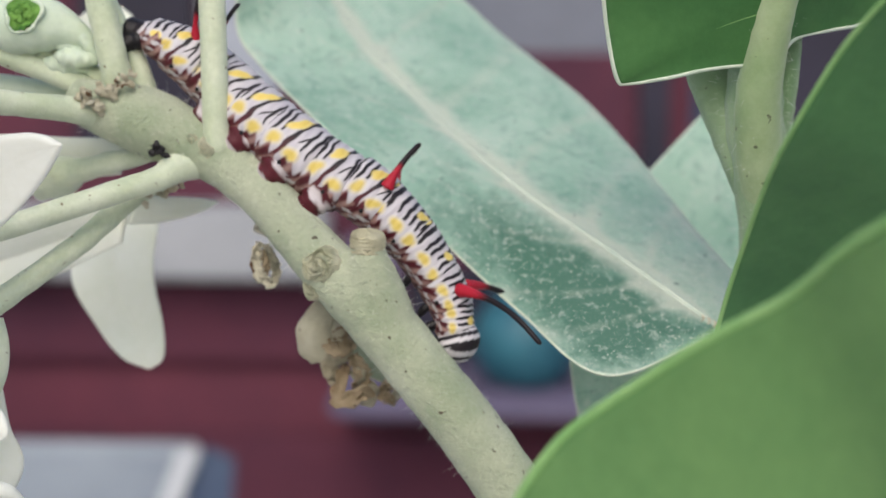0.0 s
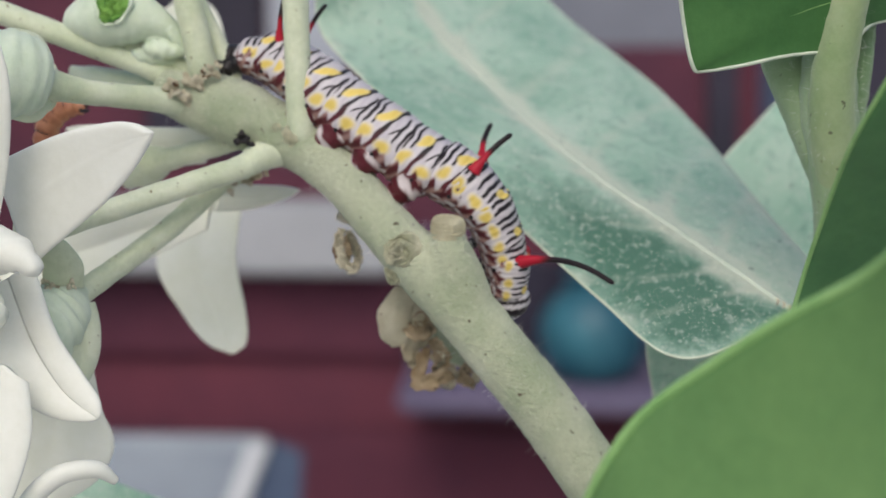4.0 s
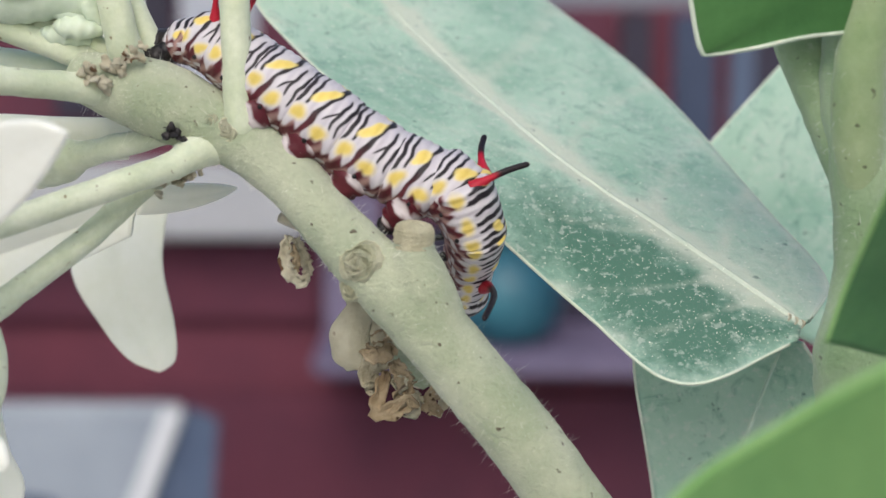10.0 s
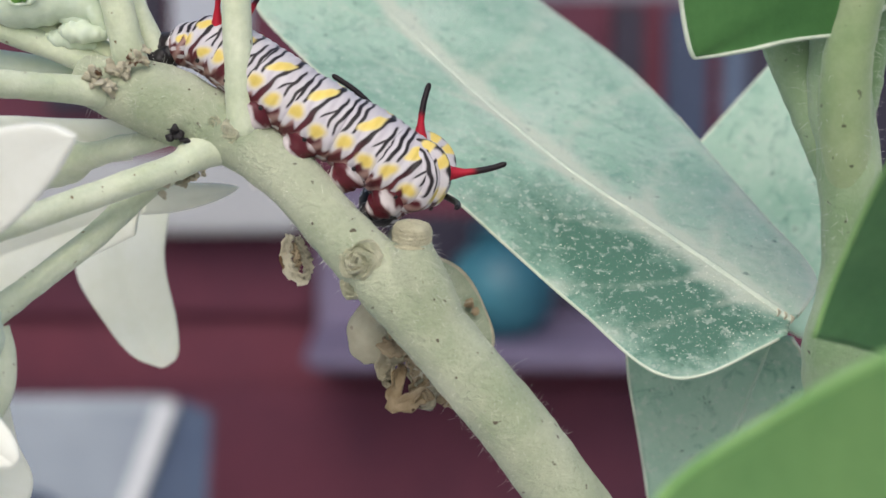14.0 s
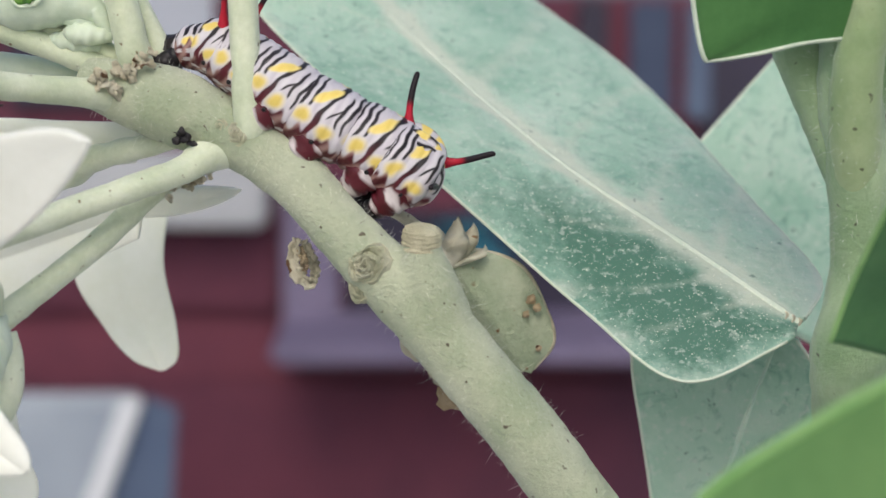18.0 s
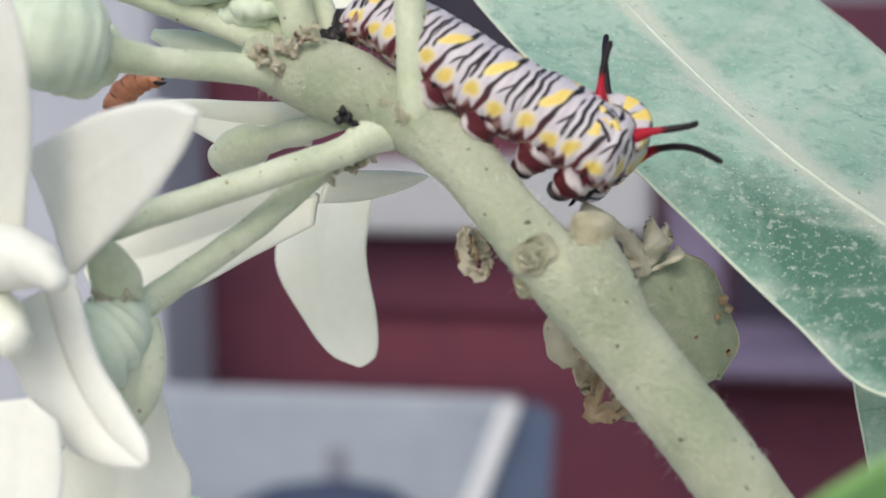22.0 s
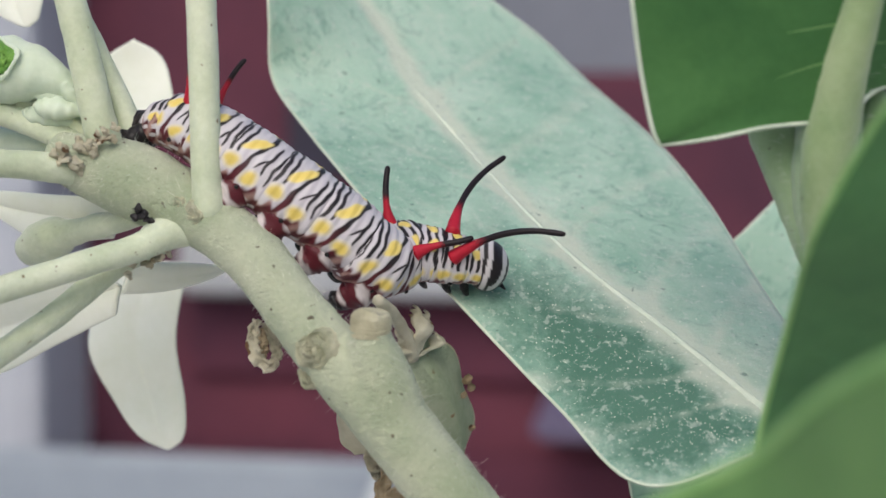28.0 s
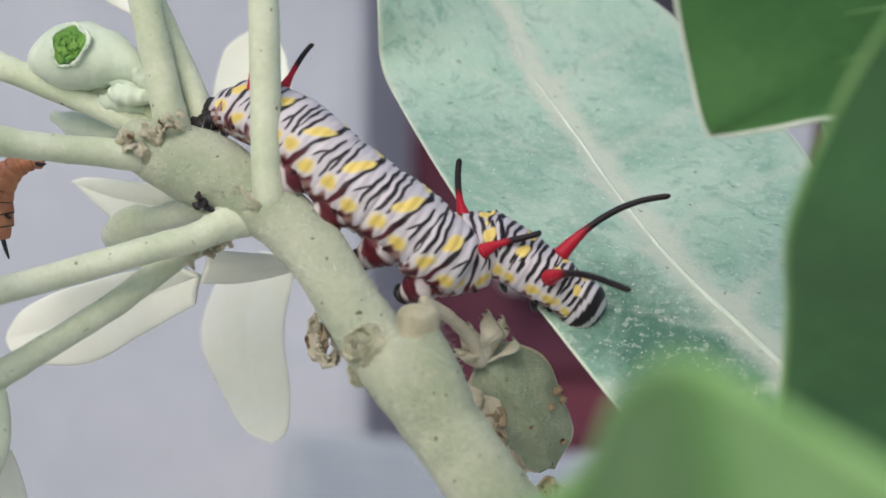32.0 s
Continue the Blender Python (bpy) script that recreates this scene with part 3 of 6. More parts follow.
lumps("dried_bract", [(-2.08, -0.34, 0.66, 0.04), (-2.2, -0.34, 0.62, 0.04), (-2.32, -0.36, 0.56, 0.035), (-2.0, -0.34, 0.7, 0.03)], DRY)


def curl(name, pts, width, mat, label="", seed=0, parent=None):
    """A thin dried strip that curls along a curve."""
    c = spline(pts, 26)
    g = np.zeros((26, 7, 3))
    t = np.gradient(c, axis=0)
    for i in range(26):
        side = np.cross(t[i], (0.3, -1.0, 0.2))
        side /= np.linalg.norm(side) + 1e-9
        w = width * (0.35 + 0.65 * math.sin(math.pi * min(1, 0.12 + i / 28))) * (1 + 0.2 * math.sin(i * 1.9 + seed))
        for j in range(7):
            s = j / 3 - 1
            g[i, j] = c[i] + side * w * s + np.array([0, -1, 0]) * width * 0.5 * (s * s) + 0.012 * np.array([math.sin(i * 2.1 + j), math.cos(i * 1.3 + 2 * j), math.sin(3 * j + i)])
    return blade_mesh(name, g, 0.018, mat, parent or branch, label)


curl("dried_sepal", [(-1.25, -0.20, 0.13), (-1.29, -0.22, -0.04), (-1.24, -0.25, -0.19), (-1.13, -0.24, -0.26), (-1.10, -0.22, -0.18)], 0.055, DRY, "curled dried sepal", 1)
curl("dried_sepal", [(-1.20, -0.15, 0.10), (-1.14, -0.12, -0.04), (-1.10, -0.12, -0.18), (-1.13, -0.14, -0.30)], 0.045, DRY, "", 2)
curl("dried_sepal", [(-1.23, -0.18, 0.05), (-1.19, -0.22, -0.08), (-1.20, -0.20, -0.20)], 0.03, BROWN, "", 3)

# withered flower remains behind the stem
withered = group_root("withered_flower", "withered cream and brown flower remains behind the stem", "dried flower", at=(0, 0, 0))
for k, (mid, left, right) in enumerate((
        ([(-0.66, 0.02, -0.50), (-0.74, -0.10, -0.72), (-0.76, -0.08, -0.92), (-0.72, 0.02, -1.08)], [(-0.74, 0.05, -0.48), (-0.90, 0.02, -0.70), (-0.91, 0.05, -0.95), (-0.78, 0.05, -1.10)], [(-0.55, 0.02, -0.54), (-0.58, 0.0, -0.75), (-0.60, 0.0, -0.94), (-0.66, 0.02, -1.08)]),
        ([(-0.56, 0.08, -0.58), (-0.54, 0.0, -0.76), (-0.50, 0.02, -0.96), (-0.46, 0.08, -1.10)], [(-0.66, 0.08, -0.60), (-0.68, 0.06, -0.80), (-0.64, 0.06, -1.0), (-0.52, 0.1, -1.13)], [(-0.44, 0.1, -0.62), (-0.38, 0.08, -0.80), (-0.38, 0.1, -0.98), (-0.42, 0.1, -1.08)]))):
    blade_mesh("petal", blade_grid(mid, left, right, n=26, m=9, cup=0.25, wave=0.07, seed=k), 0.03, CREAM, withered, "cupped cream petal")
for k, (x, y, z, r) in enumerate([(-0.59, -0.02, -0.92, 0.12), (-0.52, 0.0, -1.06, 0.13), (-0.42, 0.03, -1.18, 0.13), (-0.30, 0.05, -1.22, 0.12), (-0.37, 0.0, -1.32, 0.12), (-0.20, 0.08, -1.34, 0.10), (-0.02, 0.1, -1.40, 0.10), (0.06, 0.12, -1.46, 0.08), (-0.48, 0.06, -0.86, 0.11)]):
    rng = np.random.RandomState(40 + k)
    d = rng.randn(4, 3) * r * np.array([0.9, 0.5, 0.9])
    d[:, 2] -= np.array([-1.1, -0.3, 0.4, 1.1]) * r
    curl("shred", [tuple(np.array([x, y, z]) + q * 0.8) for q in d], r * 0.62, (BROWN, DRY, BROWN, CREAM)[k % 4], "", k, withered)

# ---- flowers ----


def petal(parent, mid, left, right, mat=PETAL, thick=0.05, cup=0.10, label="", n=60, m=16, wave=0.02, seed=0):
    """A thick petal with a fine rim, a rounded tip and a shallow fold along its middle."""
    g = blade_grid(mid, left, right, n=n, m=m, cup=cup, wave=wave, seed=seed)
    c = g[:, g.shape[1] // 2][:, None]
    k = np.clip((np.linspace(0, 1, n) - 0.84) / 0.16, 0, 1)
    g = c + (g - c) * np.clip(np.sqrt(1 - k ** 2), 0.04, 1)[:, None, None]
    s = np.linspace(-1, 1, g.shape[1])
    g[:, :, 1] += 0.022 * np.exp(-(s / 0.24) ** 2)[None] * (1 - np.linspace(0, 1, n) ** 3)[:, None]
    return blade_mesh("petal", g, thick, mat, parent, label, fine_rim=True)


back_flower = new("flower")
back_flower.parent = branch
back_flower["label"] = "white flower seen from behind"
petal(back_flower, [(-3.17, 2.85, 0.21), (-3.27, 2.65, -0.60), (-3.08, 2.50, -1.15), (-2.93, 2.35, -1.46), (-2.84, 2.30, -1.63)],
      [(-3.66, 2.85, -0.05), (-3.78, 2.65, -0.66), (-3.45, 2.50, -1.21), (-3.18, 2.35, -1.49), (-2.92, 2.30, -1.63)],
      [(-2.76, 2.85, 0.21), (-2.84, 2.65, -0.54), (-2.71, 2.50, -1.15), (-2.67, 2.35, -1.46), (-2.75, 2.30, -1.63)], seed=1)
petal(back_flower, [(-2.70, 0.50, 0.28), (-3.49, 0.80, -0.01), (-4.45, 1.20, -0.36), (-5.27, 1.40, -0.58)],
      [(-2.93, 0.50, 0.39), (-3.84, 0.80, 0.17), (-4.69, 1.20, -0.10), (-5.27, 1.40, -0.41)],
      [(-2.74, 0.50, 0.02), (-3.41, 0.80, -0.32), (-4.27, 1.20, -0.73), (-5.28, 1.40, -0.80)], seed=2)
petal(back_flower, [(-2.72, 0.50, 0.85), (-3.36, 0.80, 0.87), (-3.94, 1.10, 0.91), (-4.43, 1.30, 1.01)],
      [(-2.69, 0.50, 1.08), (-3.41, 0.80, 1.07), (-3.99, 1.10, 1.07), (-4.40, 1.30, 1.05)],
      [(-2.75, 0.50, 0.71), (-3.48, 0.80, 0.63), (-3.97, 1.10, 0.75), (-4.35, 1.30, 0.95)], seed=3)
petal(back_flower, [(-2.63, 0.50, 0.38), (-2.32, 0.80, 0.33), (-2.04, 1.00, 0.36), (-1.87, 1.20, 0.38)],
      [(-2.58, 0.50, 0.52), (-2.32, 0.80, 0.47), (-2.04, 1.00, 0.44), (-1.87, 1.20, 0.39)],
      [(-2.68, 0.50, 0.21), (-2.38, 0.80, 0.20), (-2.07, 1.00, 0.27), (-1.87, 1.20, 0.36)], seed=4, n=40, m=8)
tube("calyx", [(-2.32, 0.00, 0.98) + (0.09,), (-2.73, 0.20, 0.87) + (0.11,), (-3.09, 0.40, 0.77) + (0.12,), (-3.35, 0.55, 0.69) + (0.20,), (-3.62, 0.70, 0.57) + (0.16,)], PEDICEL, back_flower, n=26, lumps=0.06, seed=21)

top_flower = new("flower")
top_flower.parent = branch
top_flower["label"] = "cream petals of a flower behind the stalks"
petal(top_flower, [(-3.47, 3.20, 1.37), (-3.48, 3.30, 1.77), (-3.51, 3.40, 2.18), (-3.49, 3.40, 2.48)],
      [(-3.91, 3.20, 1.48), (-3.90, 3.30, 1.89), (-3.83, 3.40, 2.24), (-3.55, 3.40, 2.47)],
      [(-3.01, 3.20, 1.50), (-3.04, 3.30, 1.90), (-3.17, 3.40, 2.27), (-3.41, 3.40, 2.47)], seed=5)

petal(top_flower, [(-4.25, 2.0, 3.5), (-4.23, 2.0, 3.05), (-4.21, 2.0, 2.78), (-4.11, 2.0, 2.59)], [(-4.66, 2.0, 3.5), (-4.61, 2.0, 3.06), (-4.52, 2.0, 2.81), (-4.21, 2.0, 2.6)], [(-3.92, 2.0, 3.49), (-3.91, 2.0, 3.05), (-3.95, 2.0, 2.78), (-4.01, 2.0, 2.6)], seed=11, cup=0.2)

near_flower = new("flower")
near_flower.parent = branch
near_flower["label"] = "open white flower with thick waxy petals"
petal(near_flower, [(-3.96, -2.10, 0.45), (-3.42, -2.50, 0.81), (-2.89, -2.80, 1.11), (-2.48, -3.00, 1.26)],
      [(-4.15, -2.10, 0.91), (-3.41, -2.60, 1.21), (-2.82, -2.90, 1.34), (-2.50, -3.00, 1.30)],
      [(-3.85, -2.10, -0.03), (-3.40, -2.40, 0.32), (-2.91, -2.70, 0.71), (-2.49, -3.00, 1.17)], PETAL_WHITE, 0.09, 0.22, seed=6)
petal(near_flower, [(-3.99, -2.20, -0.10), (-3.73, -2.40, -0.63), (-3.44, -2.50, -1.04), (-3.11, -2.60, -1.27)],
      [(-4.41, -2.20, -0.31), (-4.06, -2.40, -0.89), (-3.70, -2.50, -1.22), (-3.21, -2.60, -1.34)],
      [(-3.77, -2.20, 0.03), (-3.52, -2.40, -0.53), (-3.26, -2.50, -0.89), (-3.02, -2.60, -1.20)], PETAL_WHITE, 0.09, 0.22, seed=7)
petal(near_flower, [(-4.38, -2.50, 0.22), (-4.17, -2.80, 0.99), (-4.06, -3.00, 1.70), (-4.05, -3.10, 2.38)],
      [(-4.79, -2.50, 0.21), (-4.61, -2.80, 0.99), (-4.44, -3.00, 1.70), (-4.17, -3.10, 2.34)],
      [(-4.06, -2.50, 0.06), (-3.78, -2.80, 0.99), (-3.69, -3.00, 1.70), (-3.84, -3.10, 2.34)], PETAL_WHITE, 0.09, 0.2, seed=8)
petal(near_flower, [(-3.81, -1.20, -0.96), (-3.94, -1.00, -1.58), (-4.07, -0.90, -2.10), (-4.18, -0.80, -2.58)],
      [(-4.15, -1.20, -1.06), (-4.51, -1.00, -1.75), (-4.73, -0.90, -2.23), (-4.39, -0.80, -2.59)],
      [(-3.54, -1.20, -0.99), (-3.51, -1.00, -1.51), (-3.42, -0.90, -1.96), (-3.73, -0.80, -2.50)], PETAL, 0.06, 0.15, seed=9)
petal(near_flower, [(-3.88, -2.80, -0.76), (-3.92, -2.90, -1.34), (-4.01, -3.00, -1.83), (-4.07, -3.00, -2.29)],
      [(-4.29, -2.80, -0.81), (-4.32, -2.90, -1.35), (-4.31, -3.00, -1.88), (-4.12, -3.00, -2.29)],
      [(-3.66, -2.80, -0.91), (-3.62, -2.90, -1.36), (-3.76, -3.00, -1.87), (-4.02, -3.00, -2.29)], PETAL_WHITE, 0.08, 0.2, seed=10)
curl_pts = [(-3.91, -2.60, -2.25), (-3.70, -2.70, -1.96), (-3.44, -2.70, -1.75), (-3.15, -2.60, -1.72), (-3.00, -2.50, -1.85)]
tube("corona_lobe", [(*q, r) for q, r in zip(curl_pts, (0.06, 0.09, 0.09, 0.08, 0.04))], PETAL_WHITE, near_flower, n=26, sides=14)
tube("corona", [(-4.48, -2.50, 0.14) + (0.2,), (-4.05, -2.80, 0.24) + (0.24,), (-3.70, -3.00, 0.24) + (0.17,), (-3.46, -3.10, 0.11) + (0.07,)], PETAL_WHITE, near_flower, n=24, lumps=0.1, seed=31)
tube("corona", [(-4.51, -2.50, -0.28) + (0.2,), (-4.13, -2.80, -0.21) + (0.22,), (-3.86, -3.00, -0.32) + (0.12,)], PETAL, near_flower, n=24, lumps=0.1, seed=32)
tube("calyx", [(-3.56, -1.42, -0.30, 0.10), (-3.64, -1.52, -0.38, 0.24), (-3.72, -1.66, -0.50, 0.31), (-3.82, -1.84, -0.62, 0.34), (-3.93, -2.02, -0.70, 0.33), (-4.02, -2.16, -0.74, 0.26)], BUD, near_flower, "pale green cup of the flower", n=40, sides=36, lumps=0.07, seed=33)
for mid, left, right in (([(-3.54, -1.62, -0.42), (-3.50, -1.70, -0.74), (-3.56, -1.70, -1.08), (-3.66, -1.62, -1.34)], [(-3.72, -1.78, -0.44), (-3.74, -1.86, -0.78), (-3.74, -1.82, -1.10), (-3.69, -1.66, -1.35)], [(-3.42, -1.46, -0.42), (-3.36, -1.50, -0.72), (-3.42, -1.54, -1.04), (-3.63, -1.60, -1.33)]),
                         ([(-3.62, -1.74, -0.22), (-3.60, -1.84, 0.02), (-3.66, -1.90, 0.20), (-3.72, -1.90, 0.30)], [(-3.80, -1.80, -0.20), (-3.80, -1.90, 0.04), (-3.78, -1.94, 0.20), (-3.74, -1.90, 0.30)], [(-3.48, -1.60, -0.26), (-3.46, -1.70, -0.02), (-3.56, -1.80, 0.17), (-3.70, -1.88, 0.29)])):
    petal(near_flower, mid, left, right, PEDICEL, 0.07, 0.25, "pale green sepal", n=40, m=10)
lumps("stained_ring", [(-3.79, -1.75, -0.23) + (0.05,), (-3.69, -1.75, -0.29) + (0.05,), (-3.63, -1.75, -0.42) + (0.05,), (-3.64, -1.90, -0.52) + (0.05,), (-3.55, -1.75, -0.22) + (0.03,)], DRY, "", near_flower)

# buds
bud = new("bud")
bud.parent = branch
bud["label"] = "large closed pale green bud"
tube("body", [(-3.88, -1.1, 1.60, 0.12), (-3.96, -1.15, 1.62, 0.30), (-4.1, -1.26, 1.66, 0.40), (-4.3, -1.4, 1.72, 0.40), (-4.5, -1.5, 1.78, 0.27), (-4.62, -1.58, 1.82, 0.06)], BUD, bud, n=40, sides=32, lumps=0.03, seed=41)
for a in (0.3, 1.6, 3.0, 4.3, 5.5):
    u, w = math.cos(a) * 0.36, math.sin(a) * 0.36
    tube("sepal", [(-3.90, -1.12 + u * 0.5, 1.60 + w * 0.5, 0.07), (-3.99, -1.18 + u * 0.93, 1.63 + w * 0.93, 0.085), (-4.12, -1.27 + u * 1.08, 1.67 + w * 1.08, 0.05), (-4.2, -1.32 + u * 1.1, 1.70 + w * 1.1, 0.015)], PEDICEL, bud, n=16, sides=14, flat=0.6)

eaten = new("bud")
eaten.parent = branch
eaten["label"] = "bud with a green hole chewed into it"
tube("body", [(-4.02, 0.10, 1.96) + (0.06,), (-3.87, 0.05, 2.14) + (0.22,), (-3.59, 0.00, 2.21) + (0.30,), (-3.28, 0.00, 2.19) + (0.25,), (-3.01, 0.00, 2.10) + (0.13,), (-2.83, 0.00, 1.98) + (0.05,)], BUD, eaten, n=36, sides=28, lumps=0.04, seed=42)
hole = np.array((-3.49, 0.0, 2.31))


def on_bud(a, far, out=0.0):
    """A place on the round of the bud, so far from the middle of the hole; out: proud of the skin."""
    x, z = hole[0] + math.cos(a) * far, hole[2] + math.sin(a) * far
    return np.array([x, -math.sqrt(max(0.305 ** 2 - (z - 2.21) ** 2, 0.002)) - out, z])


rng = np.random.RandomState(12)
verts, faces = [], []
for i in range(13):
    for k in range(44):
        a = 2 * math.pi * k / 44
        w = 1 + 0.10 * math.sin(3 * a + 1) + 0.06 * math.sin(5 * a)
        verts.append(on_bud(a, min(i, 11) / 11 * 0.165 * w, -0.05 if i == 12 else 0.004 + 0.022 * rng.rand() * (i < 11)))
    if i:
        faces += [((i - 1) * 44 + k, i * 44 + k, i * 44 + (k + 1) % 44, (i - 1) * 44 + (k + 1) % 44) for k in range(44)]
mesh_object("chewed_flesh", place(verts), faces, GREEN, eaten, "bright green chewed flesh")
for k in range(14):
    a, far = rng.rand() * 6.28, 0.03 + 0.10 * rng.rand()
    b, ln = a + 1.2 + rng.rand(), 0.03 + 0.03 * rng.rand()
    q = [on_bud(a, far, 0.015) + np.array([math.cos(b), 0, math.sin(b)]) * ln * f for f in (-1, 0, 1)]
    r = 0.016 + 0.018 * rng.rand()
    tube("chewed_shred", [(*q[0], r * 0.5), (*(q[1] + (0, -0.015, 0)), r), (*q[2], r * 0.4)], GREEN, eaten, "", n=10, sides=9, lumps=0.35, seed=k, flat=0.5)
tube("gnawed_rim", [(*on_bud(a, 0.170 * (1 + 0.10 * math.sin(3 * a + 1) + 0.06 * math.sin(5 * a)), 0.004), 0.020 + 0.006 * math.sin(4 * a)) for a in np.linspace(0, 6.28, 41)], BUD, eaten, "gnawed edge of the hole", n=90, sides=10, lumps=0.25, seed=46)
tube("stalk", [(-3.74, 0.10, 1.88) + (0.06,), (-3.40, 0.10, 1.92) + (0.08,), (-3.07, 0.10, 1.85) + (0.09,), (-2.80, 0.10, 1.66) + (0.08,)], PEDICEL, eaten, n=24, lumps=0.08, seed=44)
for k, (x, y, z, dx, dz, r) in enumerate(((-3.08, -0.02, 1.97, -0.26, 0.14, 0.085), (-2.98, -0.05, 1.88, -0.24, 0.03, 0.10), (-3.10, 0.02, 1.80, -0.26, 0.05, 0.085), (-2.90, -0.02, 1.97, -0.14, 0.20, 0.075))):
    tube("small_bud", [(x - dx * 0.6, y + 0.03, z - dz * 0.6, r * 0.45), (x - dx * 0.1, y, z, r * 0.85), (x + dx * 0.5, y - 0.02, z + dz * 0.5, r), (x + dx * 0.9, y - 0.02, z + dz * 0.9, r * 0.7), (x + dx * 1.1, y - 0.02, z + dz * 1.1, r * 0.2)], BUD, branch, n=26, sides=22, lumps=0.13, seed=50 + k)
tube("small_bud", [(-4.13, 0.50, 1.67) + (0.05,), (-3.84, 0.45, 1.59) + (0.12,), (-3.52, 0.40, 1.54) + (0.12,), (-3.22, 0.35, 1.52) + (0.05,)], BUD, branch, "darker green narrow bud", n=18, sides=16, lumps=0.04, seed=57)
# a leaf low behind the flowers
g = blade_grid([(-6.36, 2.20, -3.23), (-5.14, 2.20, -3.35), (-4.07, 2.20, -3.67), (-2.74, 2.20, -4.06)], [(-6.40, 2.40, -2.53), (-5.19, 2.40, -2.82), (-4.18, 2.40, -3.22), (-2.75, 2.30, -3.68)], [(-6.33, 2.00, -4.34), (-5.12, 2.00, -4.32), (-4.04, 2.00, -4.37), (-2.72, 2.10, -4.30)], n=30, m=10, cup=0.05)
blade_mesh("leaf", g, 0.03, BLOOM, branch, "blue-green leaf below the flowers")

# ---- the leafy stalk ----
stalk = group_root("leafy_stalk", "upright mealy green stalk with large leaves", "plant", at=tuple(V(3.9, 0.5, -3)))
tube("stalk", [(3.98, 0.60, -3.56) + (0.36,), (3.79, 0.30, -2.40) + (0.34,), (3.59, -0.30, -1.32) + (0.33,), (3.55, -0.50, -0.84) + (0.36,), (3.60, -0.50, -0.12) + (0.27,), (3.52, -0.60, 0.75) + (0.27,), (3.40, -0.68, 1.41) + (0.27,), (3.42, -0.62, 1.91) + (0.25,), (3.44, -0.60, 2.57) + (0.23,), (3.44, -0.60, 3.88) + (0.22,)], PETIOLE, stalk, n=70, sides=32, lumps=0.03, seed=60)
tube("main_stem", [(3.9, 0.6, -6.0, 0.38), (4.2, 1.5, -10, 0.6), (4.4, 1.6, -60, 0.9), (4.2, 1.5, -140, 1.3), (4.0, 1.5, -221, 1.8)], STEM, stalk, n=60, sides=24, lumps=0.03, seed=62)
tube("petiole", [(3.52, -0.60, 0.38, 0.12), (3.47, -0.72, 0.82, 0.20), (3.41, -0.86, 1.24, 0.215), (3.39, -1.00, 1.66, 0.205), (3.44, -1.12, 2.07, 0.185), (3.50, -1.25, 2.42, 0.165), (3.60, -1.40, 2.91, 0.14), (3.71, -1.60, 3.71, 0.11)], STALK_PALE, stalk, "pale yellow-green leaf stalk", n=60, sides=28, lumps=0.02, seed=61)
tube("petiole", [(3.51, -0.50, 0.48, 0.16), (3.37, -0.50, 0.95, 0.22), (3.20, -0.45, 1.37, 0.225), (3.03, -0.40, 1.74, 0.215), (2.85, -0.30, 2.21, 0.20), (2.66, -0.20, 2.90, 0.17)], PETIOLE, stalk, n=50, sides=28, lumps=0.02, seed=63)
tube("petiole", [(3.58, -0.45, 0.90, 0.10), (3.66, -0.48, 1.35, 0.125), (3.72, -0.48, 1.75, 0.115), (3.77, -0.40, 2.10, 0.10), (3.86, -0.30, 2.70, 0.08)], PETIOLE, stalk, n=40, sides=20, lumps=0.04, seed=64)


def margin(name, g, mat, parent, r=0.018, sides=("l", "r")):
    """The pale rounded rim of a leaf."""
    for s in sides:
        e = g[:, 0 if s == "l" else -1]
        tube(name, [(*e[i], r) for i in range(0, len(e), 3)], mat, parent, n=len(e), sides=8)


def ribs(g, mat, parent, r, laterals, reach=0.92, off=0.03, lateral_r=0.4, sweep=0.10, sign=1, soft_mat=None):
    """The midrib and the arched side veins that stand out on one face of a leaf."""
    n, w = g.shape[:2]
    m = w // 2
    nn = np.cross(np.gradient(g, axis=0), np.gradient(g, axis=1))
    nn /= np.linalg.norm(nn, axis=2)[:, :, None] + 1e-12
    if nn[:, :, 1].mean() > 0:
        nn = -nn
    nn *= sign
    def along(i, j):
        i = min(max(i, 0), n - 1.001)
        j = min(max(j, 0), w - 1.001)
        a, b = int(i), int(j)
        f, k = i - a, j - b
        mix = lambda q: (q[a, b] * (1 - f) + q[a + 1, b] * f) * (1 - k) + (q[a, b + 1] * (1 - f) + q[a + 1, b + 1] * f) * k
        return mix(g) + mix(nn) * off
    tube("midrib", [(*along(i, m), r * (0.50 + 0.50 * i / n)) for i in np.linspace(0, n - 1, 16)], mat, parent, "pale raised midrib", n=60, sides=12, flat=0.7, lumps=0.05)
    for k, (s, side) in enumerate(laterals):
        i0 = s * n
        pts = []
        for f in np.linspace(0, reach, 9):
            pts.append((*along(i0 - n * sweep * (f ** 0.8) * 1.3, m + side * m * f), r * lateral_r * (1 - 0.75 * f)))
        tube("vein", pts, soft_mat or mat, parent, n=22, sides=7, flat=0.5)


